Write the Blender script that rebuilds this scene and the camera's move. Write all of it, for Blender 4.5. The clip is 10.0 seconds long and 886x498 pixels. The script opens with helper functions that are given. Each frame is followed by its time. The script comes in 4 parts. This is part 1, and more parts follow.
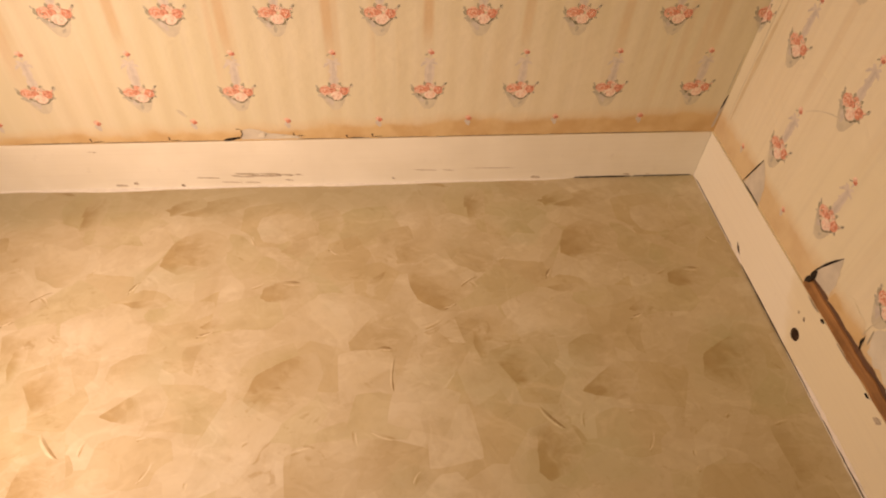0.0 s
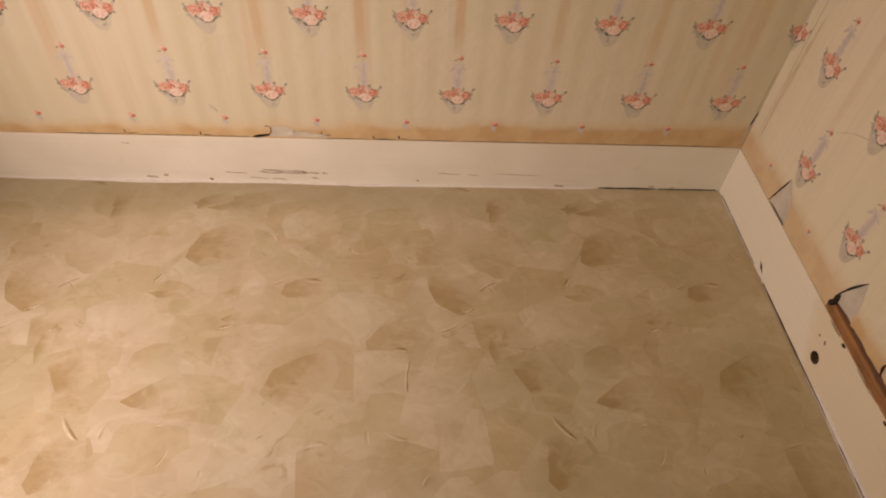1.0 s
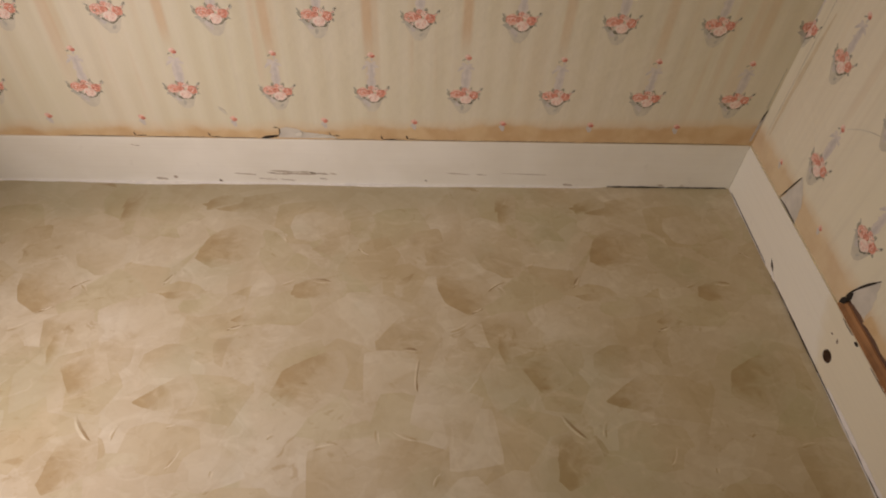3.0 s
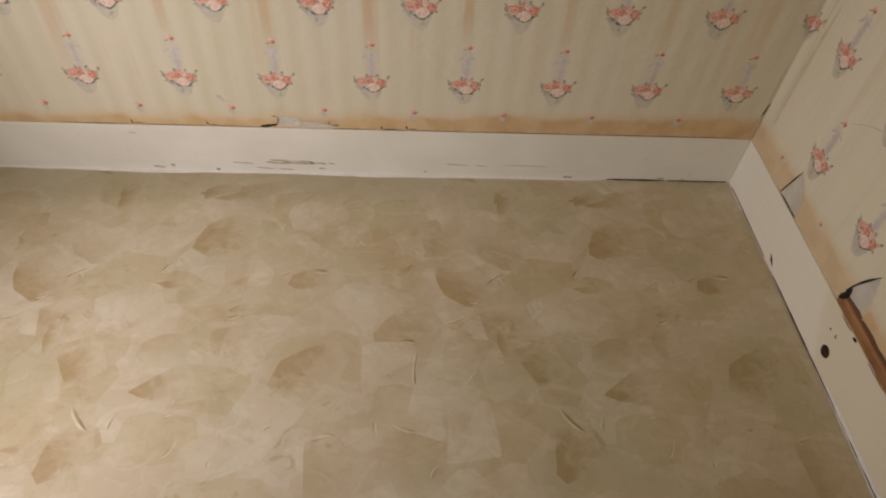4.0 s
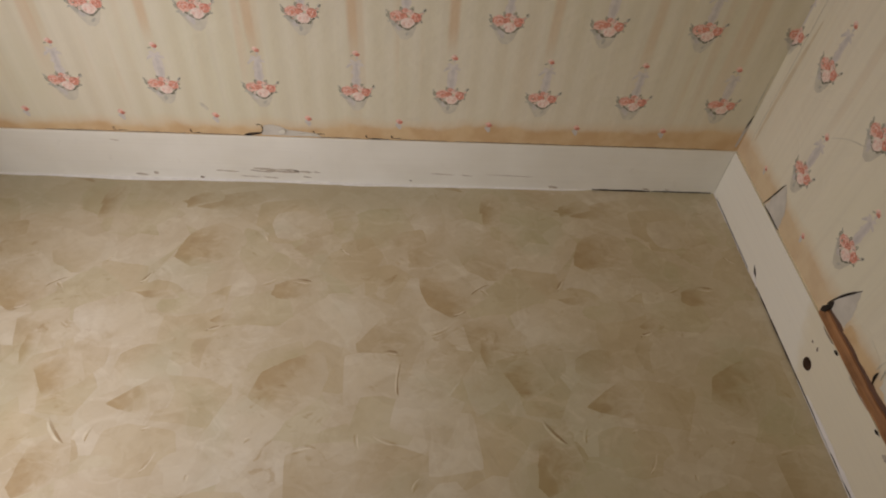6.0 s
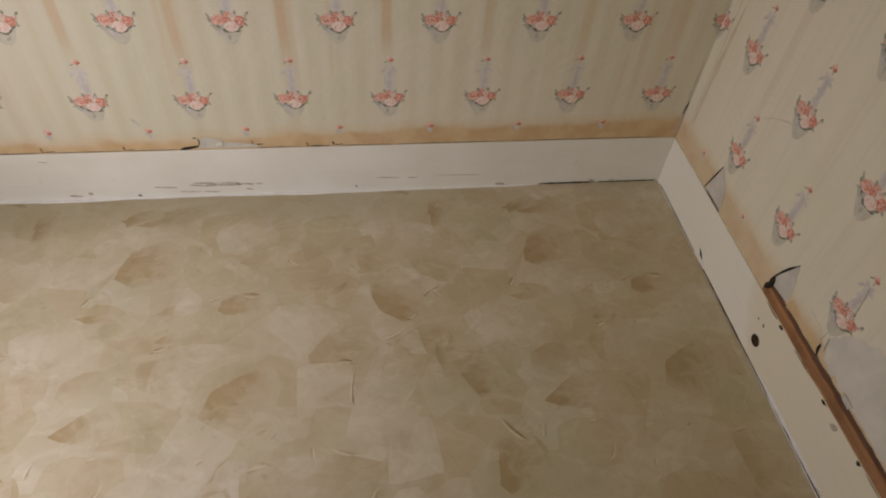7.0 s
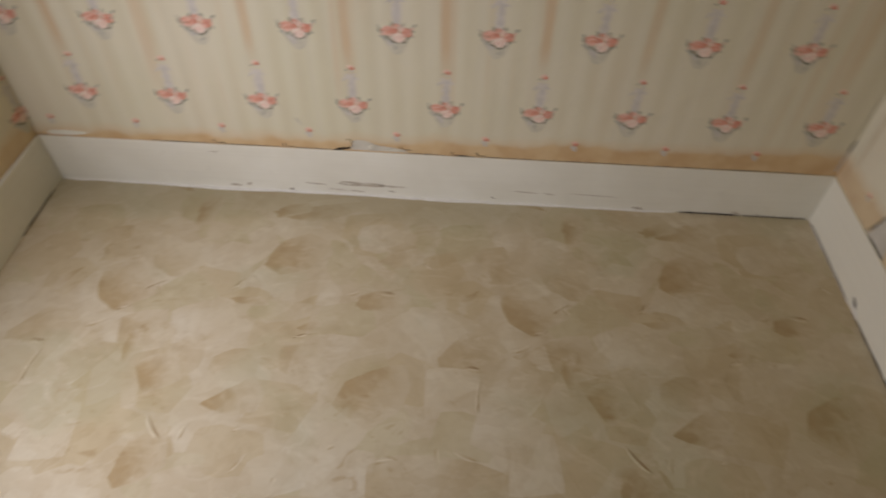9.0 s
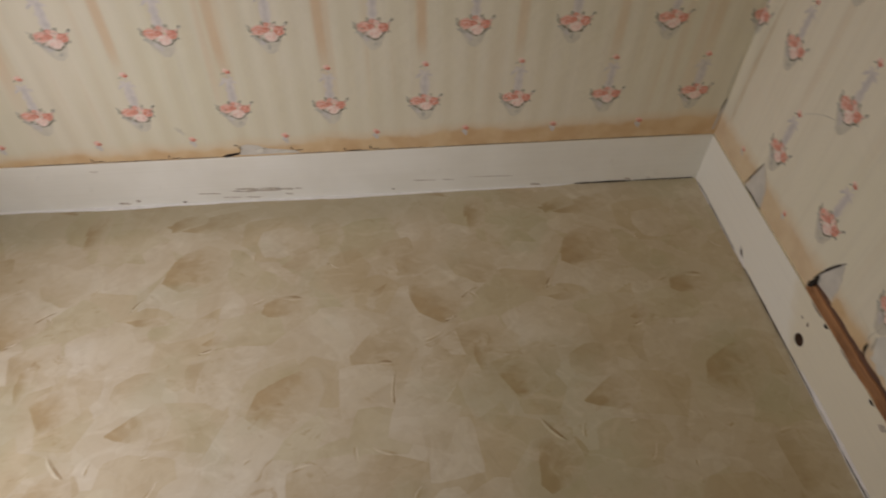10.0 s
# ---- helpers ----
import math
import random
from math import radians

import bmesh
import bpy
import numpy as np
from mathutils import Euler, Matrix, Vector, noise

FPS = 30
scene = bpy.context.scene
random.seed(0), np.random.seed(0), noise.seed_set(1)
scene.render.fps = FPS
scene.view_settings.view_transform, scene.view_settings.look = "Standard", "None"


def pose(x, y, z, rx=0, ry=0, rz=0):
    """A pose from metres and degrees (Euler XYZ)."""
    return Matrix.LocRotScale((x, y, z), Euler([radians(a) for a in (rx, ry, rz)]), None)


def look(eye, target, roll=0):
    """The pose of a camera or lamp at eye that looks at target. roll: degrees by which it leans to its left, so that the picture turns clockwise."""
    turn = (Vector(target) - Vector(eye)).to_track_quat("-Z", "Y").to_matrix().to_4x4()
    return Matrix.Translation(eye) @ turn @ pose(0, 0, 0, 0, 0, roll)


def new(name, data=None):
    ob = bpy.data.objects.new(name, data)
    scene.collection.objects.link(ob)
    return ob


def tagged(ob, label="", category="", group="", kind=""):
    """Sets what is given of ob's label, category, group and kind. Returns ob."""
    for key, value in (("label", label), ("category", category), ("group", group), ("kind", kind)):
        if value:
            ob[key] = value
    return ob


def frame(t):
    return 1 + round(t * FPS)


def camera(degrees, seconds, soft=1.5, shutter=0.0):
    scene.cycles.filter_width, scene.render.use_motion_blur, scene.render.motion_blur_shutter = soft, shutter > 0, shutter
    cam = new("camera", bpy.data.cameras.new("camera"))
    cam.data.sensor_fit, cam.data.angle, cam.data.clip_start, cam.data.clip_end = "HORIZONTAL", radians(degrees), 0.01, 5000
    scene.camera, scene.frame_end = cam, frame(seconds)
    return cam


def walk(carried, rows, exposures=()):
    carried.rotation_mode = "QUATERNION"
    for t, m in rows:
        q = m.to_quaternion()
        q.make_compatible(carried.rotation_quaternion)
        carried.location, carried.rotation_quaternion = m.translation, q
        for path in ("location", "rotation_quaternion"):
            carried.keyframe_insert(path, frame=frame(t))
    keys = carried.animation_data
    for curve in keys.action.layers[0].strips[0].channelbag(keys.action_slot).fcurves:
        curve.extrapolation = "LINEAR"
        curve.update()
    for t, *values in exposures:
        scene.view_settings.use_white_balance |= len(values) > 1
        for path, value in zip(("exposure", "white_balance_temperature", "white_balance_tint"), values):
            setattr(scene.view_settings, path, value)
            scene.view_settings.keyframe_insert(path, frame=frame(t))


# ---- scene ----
cam = camera(69.7, 10.0, soft=2.0, shutter=0.8)
PATH = [
    (0, (-0.8300, -1.2320, 1.1030), (-0.6520, 0.1020, -0.3760), 3.70),
    (0.5, (-0.8270, -1.2290, 1.1030), (-0.6500, 0.0880, -0.3910), 4.30),
    (1, (-0.8300, -1.2330, 1.1150), (-0.7170, 0.1070, -0.3650), 4.40),
    (1.5, (-0.8280, -1.2300, 1.1130), (-0.7020, 0.0870, -0.3870), 4.00),
    (2, (-0.8380, -1.2300, 1.1180), (-0.7760, 0.1220, -0.3540), 3.00),
    (2.5, (-0.8390, -1.2330, 1.1150), (-0.7610, 0.1130, -0.3610), 3.00),
    (2.7, (-0.8327, -1.2345, 1.1138), (-0.7501, 0.1116, -0.3623), 3.09),
    (3.8, (-0.8323, -1.2265, 1.1162), (-0.7309, 0.0904, -0.3857), 3.91),
    (4, (-0.8360, -1.2260, 1.1120), (-0.7380, 0.0910, -0.3900), 4.20),
    (4.5, (-0.8420, -1.2250, 1.1110), (-0.7500, 0.0960, -0.3870), 6.20),
    (5, (-0.8370, -1.2180, 1.1190), (-0.7450, 0.1010, -0.3820), 5.70),
    (5.5, (-0.8340, -1.2170, 1.1140), (-0.7180, 0.1110, -0.3760), 6.30),
    (5.7, (-0.8277, -1.2151, 1.1176), (-0.7106, 0.1114, -0.3731), 5.81),
    (6.8, (-0.7983, -1.2139, 1.1074), (-0.6254, 0.1226, -0.3709), 3.39),
    (7, (-0.7870, -1.2110, 1.1070), (-0.5480, 0.1180, -0.3690), 5.00),
    (7.5, (-0.8090, -1.2000, 1.1110), (-0.6710, 0.1240, -0.3810), 1.90),
    (7.7, (-0.8496, -1.2092, 1.1146), (-0.8626, 0.1272, -0.3734), 0.78),
    (8, (-0.9340, -1.2220, 1.1320), (-1.2170, 0.0970, -0.3450), 0.00),
    (8.2, (-0.9470, -1.2450, 1.1180), (-1.3070, 0.0810, -0.3350), 0.00),
    (8.5, (-0.9210, -1.2340, 1.1150), (-1.2100, 0.1070, -0.3410), 0.60),
    (9, (-0.8700, -1.2170, 1.1220), (-0.9380, 0.1420, -0.3430), 1.30),
    (9.5, (-0.8340, -1.2120, 1.1260), (-0.7840, 0.1340, -0.3530), 1.20),
    (10, (-0.7990, -1.2130, 1.1230), (-0.6610, 0.1210, -0.3610), 1.10),
]
walk(cam, [(t, look(eye, target, roll)) for t, eye, target, roll in PATH],
     exposures=[(0.0, 0.58, 13700, 35.5), (0.3, 0.47, 12500, 34.5), (0.6, 0.27, 10800, 33.5), (1.0, 0.17, 9700, 32.5), (1.5, 0.17, 8900, 29.5), (2.0, 0.08, 8300, 25), (2.7, 0.02, 7900, 23.5),
                (4.0, 0.01, 7300, 18), (5.0, -0.03, 7100, 17), (6.8, -0.08, 6900, 17), (8.0, -0.12, 6750, 13), (10.0, -0.15, 6800, 16)])

# ---- plan, metres: back board face y = 0, right board face x = 0, floor z = 0 ----
T = 0.005            # how far the boards stand proud of the paper
TL = 0.006           # the same for the left board at the corner
H = 0.140            # board height
XL = -1.944          # left board face at the back corner
LEAN = 2.1           # the left board swings away from its wall
FRONT = -2.4
TOP = 2.4
LEFT = pose(XL, 0, 0)
DOOR0, DOOR1 = -0.86, -1.66   # doorway in the left wall
PITCH, ROW = 0.2115, 0.1845    # wallpaper repeat
SHEET = 0.914                 # floor pattern repeat

# ---- light: an unseen key lamp set in the left wall's doorway, an added yellow fill overhead ----
world = bpy.data.worlds.new("world")
scene.world = world
world.use_nodes = True
world.node_tree.nodes["Background"].inputs["Color"].default_value = (1.0, 0.95, 0.88, 1)
world.node_tree.nodes["Background"].inputs["Strength"].default_value = 0.05


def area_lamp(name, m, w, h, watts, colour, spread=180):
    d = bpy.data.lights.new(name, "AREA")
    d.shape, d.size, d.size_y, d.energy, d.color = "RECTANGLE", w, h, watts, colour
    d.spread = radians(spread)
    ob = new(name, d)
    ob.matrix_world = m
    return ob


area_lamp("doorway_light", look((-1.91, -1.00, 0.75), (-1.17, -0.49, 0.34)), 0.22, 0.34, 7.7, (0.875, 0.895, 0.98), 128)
# added fill that warms the right side; no ceiling lamp is known
area_lamp("yellow_fill", look((-0.25, -1.15, TOP - 0.03), (-0.25, -1.15, 0)), 0.3, 0.3, 2.2, (0.95, 0.75, 0.05))



# ---- materials ----
class Nodes:
    def __init__(self, name, rough=0.7, spec=0.3):
        self.m = bpy.data.materials.new(name)
        self.m.use_nodes = True
        self.t = self.m.node_tree
        self.b = self.t.nodes["Principled BSDF"]
        self.b.inputs["Roughness"].default_value = rough
        self.b.inputs["Specular IOR Level"].default_value = spec
        self.pos = self.t.nodes.new("ShaderNodeNewGeometry").outputs["Position"]
        self.tc = self.t.nodes.new("ShaderNodeTexCoord")

    def put(self, socket, v):
        if isinstance(v, bpy.types.NodeSocket):
            self.t.links.new(v, socket)
        elif isinstance(v, tuple) and len(v) == 3 and socket.type == "RGBA":
            socket.default_value = (*v, 1)
        else:
            socket.default_value = v

    def scaled(self, v, s, loc=(0, 0, 0)):
        n = self.t.nodes.new("ShaderNodeMapping")
        self.put(n.inputs["Vector"], v)
        n.inputs["Scale"].default_value, n.inputs["Location"].default_value = s, loc
        return n.outputs[0]

    def noise(self, v, scale, detail=4, rough=0.55, dist=0.0):
        n = self.t.nodes.new("ShaderNodeTexNoise")
        self.put(n.inputs["Vector"], v)
        for k, x in (("Scale", scale), ("Detail", detail), ("Roughness", rough), ("Distortion", dist)):
            n.inputs[k].default_value = x
        return n.outputs["Fac"]

    def cells(self, v, scale, out="Color", feature="F1"):
        n = self.t.nodes.new("ShaderNodeTexVoronoi")
        n.feature = feature
        self.put(n.inputs["Vector"], v)
        n.inputs["Scale"].default_value = scale
        return n.outputs[out]

    def ramp(self, v, lo, hi, a=0.0, b=1.0):
        n = self.t.nodes.new("ShaderNodeMapRange")
        n.interpolation_type = "SMOOTHSTEP"
        self.put(n.inputs["Value"], v)
        for k, x in ((1, lo), (2, hi), (3, a), (4, b)):
            self.put(n.inputs[k], x)
        return n.outputs[0]

    def calc(self, op, a, b=0.0):
        n = self.t.nodes.new("ShaderNodeMath")
        n.operation = op
        self.put(n.inputs[0], a)
        self.put(n.inputs[1], b)
        return n.outputs[0]

    def mix(self, f, a, b, how="MIX"):
        n = self.t.nodes.new("ShaderNodeMix")
        n.data_type, n.blend_type = "RGBA", how
        self.put(n.inputs["Factor"], f)
        self.put(n.inputs["A"], a)
        self.put(n.inputs["B"], b)
        return next(o for o in n.outputs if o.type == "RGBA")

    def split(self, v):
        n = self.t.nodes.new("ShaderNodeSeparateXYZ")
        self.put(n.inputs[0], v)
        return n.outputs

    def bump(self, h, strength, distance=0.002):
        n = self.t.nodes.new("ShaderNodeBump")
        n.inputs["Strength"].default_value, n.inputs["Distance"].default_value = strength, distance
        self.put(n.inputs["Height"], h)
        self.put(self.b.inputs["Normal"], n.outputs[0])

    def done(self, colour):
        self.put(self.b.inputs["Base Color"], colour)
        return self.m


def plain(name, colour, rough=0.7, vary=0.12, scale=40.0, spec=0.3, bump=0.0):
    n = Nodes(name, rough, spec)
    f = n.noise(n.pos, scale, 5)
    dark = tuple(c * (1 - vary) for c in colour)
    lite = tuple(min(1, c * (1 + vary)) for c in colour)
    if bump:
        n.bump(n.noise(n.pos, scale * 3, 4), bump)
    return n.done(n.mix(n.ramp(f, 0.3, 0.7), dark, lite))


PAPER = (0.68, 0.622, 0.48)


def paper_material(name, streak, stain_lo, stain_slope, along, origin, ribs=1.0, wetness=0.65, cream=PAPER):
    """Old wallpaper: cream ground, tan damp streaks running down, a rusty glue stain along the skirting."""
    n = Nodes(name, 0.72, 0.2)
    x, y, z = n.split(n.pos)
    u = x if along == "x" else y
    ground = n.mix(n.ramp(n.noise(n.pos, 2.2, 3), 0.35, 0.7), cream, tuple(c * k for c, k in zip(cream, (0.95, 0.97, 0.93))))
    # soft printed stripes, four to a repeat, on the columns of buds and posies and half-way between
    drift = n.calc("MULTIPLY", n.calc("SUBTRACT", n.noise(n.scaled(n.pos, (7, 7, 3)), 1.0, 2), 0.5), 0.012)
    w = n.calc("ADD", u, drift)
    phase = n.calc("FRACT", n.calc("ADD", n.calc("DIVIDE", n.calc("SUBTRACT", w, origin), PITCH / 4), 40.5))
    gap = n.calc("ABSOLUTE", n.calc("SUBTRACT", phase, 0.5))
    band = n.ramp(gap, 0.34, 0.08)
    fade = n.ramp(n.noise(n.scaled(n.pos, (6, 6, 1.6), (2, 5, 1)), 1.0, 2), 0.35, 0.65, 0.15, 1.0)
    ground = n.mix(n.calc("MULTIPLY", n.calc("MULTIPLY", band, fade), 0.33 * ribs), ground, (0.56, 0.485, 0.325))
    pale = n.ramp(gap, 0.36, 0.47, 0.0, 0.15 * ribs)
    ground = n.mix(pale, ground, (0.73, 0.67, 0.55))
    fine = n.noise(n.scaled(n.pos, (70, 70, 2.0)), 1.0, 2)
    ground = n.mix(n.ramp(fine, 0.42, 0.75, 0, 0.22), ground, (0.585, 0.53, 0.42))
    # tan damp has run down the columns of buds, and more faintly elsewhere
    s2 = n.noise(n.scaled(n.pos, (4, 4, 1.4), (3, 1, 2)), 1.0, 2)
    cycle = n.calc("FRACT", n.calc("ADD", n.calc("DIVIDE", n.calc("SUBTRACT", w, origin), PITCH), 20.5))
    off = n.calc("MULTIPLY", n.calc("ABSOLUTE", n.calc("SUBTRACT", cycle, 0.5)), PITCH)
    run = n.calc("MULTIPLY", n.ramp(off, 0.015, 0.005), n.ramp(n.calc("ADD", z, n.calc("MULTIPLY", s2, 0.06)), 0.385, 0.47))
    run = n.calc("MULTIPLY", run, n.ramp(n.noise(n.scaled(n.pos, (5, 5, 1.0), (7, 0, 0)), 1.0, 1), 0.3, 0.6, 0.25, 0.85))
    ground = n.mix(n.calc("MULTIPLY", run, streak), ground, (0.60, 0.415, 0.25))
    s1 = n.noise(n.scaled(n.pos, (24, 24, 0.9)), 1.0, 2, 0.5, 0.2)
    down = n.ramp(n.calc("ADD", z, n.calc("MULTIPLY", s2, 0.25)), 0.30, 0.55, 0.12, 1.0)
    seep = n.calc("MULTIPLY", n.calc("MULTIPLY", n.ramp(s1, 0.50, 0.68), n.ramp(s2, 0.35, 0.6)), down)
    ground = n.mix(n.calc("MULTIPLY", seep, streak * 0.7), ground, (0.62, 0.46, 0.30))
    # stain along the bottom edge
    edge = n.calc("ADD", n.calc("MULTIPLY", u, stain_slope), stain_lo)
    wob = n.calc("MULTIPLY", n.calc("SUBTRACT", n.noise(n.pos, 9.0, 5, 0.6), 0.5), 0.05)
    d = n.calc("SUBTRACT", n.calc("ADD", edge, wob), z)
    wet = n.ramp(d, -0.012, 0.010)
    tan = n.mix(n.ramp(n.noise(n.pos, 14, 4), 0.35, 0.65), (0.64, 0.45, 0.24), (0.55, 0.34, 0.16))
    colour = n.mix(n.calc("MULTIPLY", wet, wetness), ground, tan)
    halo = n.calc("MULTIPLY", n.ramp(d, -0.03, -0.004), n.calc("SUBTRACT", 1.0, wet))
    colour = n.mix(n.calc("MULTIPLY", halo, 0.3), colour, (0.66, 0.46, 0.26))
    specks = n.ramp(n.cells(n.pos, 9.0, "Distance"), 0.0, 0.03, 0.15, 0.0)
    colour = n.mix(n.calc("MULTIPLY", specks, n.ramp(n.noise(n.pos, 1.7, 1), 0.52, 0.56)), colour, (0.25, 0.14, 0.07))
    wrinkle = n.calc("MULTIPLY", n.noise(n.scaled(n.pos, (5, 5, 8)), 1.0, 3, 0.5, 1.4), 3.5 if ribs < 0.4 else 1.0)
    fibre = n.calc("ADD", n.noise(n.pos, 18, 3), n.calc("MULTIPLY", n.noise(n.pos, 320, 2), 0.15))
    n.bump(n.calc("ADD", wrinkle, fibre), 0.45, 0.005)
    return n.done(colour)


M = {}
M["paper_back"] = paper_material("wallpaper_streaked", 0.8, 0.201, 0.026, "x", -0.0905, 1.0, 0.85)
# right-wall cream is raised above PAPER to offset the weak light there
M["paper_right"] = paper_material("wallpaper_plain", 0.2, 0.196, 0.0, "y", -0.233, 0.1, 0.65, (0.745, 0.685, 0.535))
M["flap"] = paper_material("wallpaper_rust_stained", 0.2, 0.203, 0.0, "y", -0.233, 0.1, 0.9, (0.745, 0.685, 0.535))
M["paper_left"] = paper_material("wallpaper_aged", 0.3, 0.188, 0.0, "y", -0.018, 0.5)
M["run"] = plain("paper_damp_run", (0.625, 0.53, 0.37), 0.72, 0.06, 30)
M["coral"] = plain("print_coral", (0.66, 0.275, 0.195), 0.7, 0.2, 260)
M["salmon"] = plain("print_salmon", (0.745, 0.465, 0.37), 0.7, 0.18, 260)
M["blush"] = plain("print_blush", (0.79, 0.60, 0.51), 0.7, 0.12, 300)
M["petal"] = plain("print_petal", (0.82, 0.675, 0.585), 0.7, 0.08, 300)
M["wine"] = plain("print_wine", (0.54, 0.19, 0.135), 0.7, 0.25, 260)
M["sage"] = plain("print_sage", (0.36, 0.345, 0.265), 0.7, 0.22, 220)
M["moss"] = plain("print_moss", (0.21, 0.20, 0.145), 0.7, 0.3, 220)
M["shade"] = plain("print_shadow_green", (0.565, 0.525, 0.42), 0.7, 0.07, 60)
M["shade_deep"] = plain("print_shadow_grey", (0.45, 0.43, 0.36), 0.7, 0.1, 90)
M["mist"] = plain("print_lavender", (0.545, 0.505, 0.46), 0.7, 0.08, 90)
M["mist_pale"] = plain("print_lavender_pale", (0.605, 0.555, 0.495), 0.7, 0.06, 90)


def board_material(name, colour, dirt):
    n = Nodes(name, 0.42, 0.4)
    x, y, z = n.split(n.pos)
    c = n.mix(n.ramp(n.noise(n.pos, 6, 4), 0.3, 0.7), colour, tuple(k * f for k, f in zip(colour, (0.93, 0.92, 0.90))))
    brush = n.noise(n.scaled(n.pos, (3, 3, 160)), 1.0, 3)
    c = n.mix(n.ramp(brush, 0.4, 0.75, 0, 0.07), c, (0.45, 0.40, 0.33))
    darkening = n.calc("MULTIPLY", n.ramp(n.noise(n.pos, 23, 5, 0.65), 0.62, 0.72), dirt)
    c = n.mix(darkening, c, (0.30, 0.26, 0.21))
    n.bump(n.calc("ADD", brush, n.noise(n.pos, 30, 4)), 0.3, 0.002)
    return n.done(c)


M["board"] = board_material("white_gloss_paint", (0.78, 0.762, 0.675), 0.12)
M["paint"] = plain("white_spill_and_highlight", (0.78, 0.755, 0.715), 0.45, 0.06, 60, 0.4, 0.2)
M["plaster"] = plain("bare_plaster", (0.565, 0.53, 0.455), 0.9, 0.08, 30, 0.2, 0.6)
M["plaster_white"] = plain("limed_plaster", (0.635, 0.605, 0.515), 0.9, 0.07, 22, 0.2, 0.8)
M["gap"] = plain("gap_shade", (0.035, 0.028, 0.022), 0.95, 0.3, 80, 0.1)
M["scuff"] = plain("scuffed_paint", (0.44, 0.38, 0.305), 0.6, 0.3, 200)
M["scuff_dark"] = plain("scuff_to_wood", (0.22, 0.175, 0.125), 0.7, 0.35, 200)
# unseen walls and ceiling, toned dark and warm to cut bounced light
M["wallface"] = plain("plaster_low_bounce", (0.20, 0.165, 0.11), 0.85, 0.05, 5, 0.2, 0.2)
M["ceiling"] = plain("ceiling_low_bounce", (0.28, 0.25, 0.19), 0.9, 0.04, 6, 0.2, 0.2)


def wood_material(name, dark, light):
    n = Nodes(name, 0.6, 0.3)
    g = n.noise(n.scaled(n.pos, (60, 3.5, 60)), 1.0, 4, 0.6, 0.6)
    c = n.mix(n.ramp(g, 0.3, 0.7), dark, light)
    c = n.mix(n.ramp(n.noise(n.pos, 15, 3), 0.5, 0.7, 0, 0.45), c, tuple(k * 0.6 for k in dark))
    n.bump(g, 0.5, 0.002)
    return n.done(c)


M["wood"] = wood_material("bare_old_wood", (0.23, 0.105, 0.045), (0.42, 0.21, 0.09))
M["lath"] = wood_material("dark_old_wood", (0.085, 0.042, 0.028), (0.16, 0.082, 0.05))
M["hole"] = plain("drilled_wood", (0.15, 0.085, 0.05), 0.8, 0.3, 120)


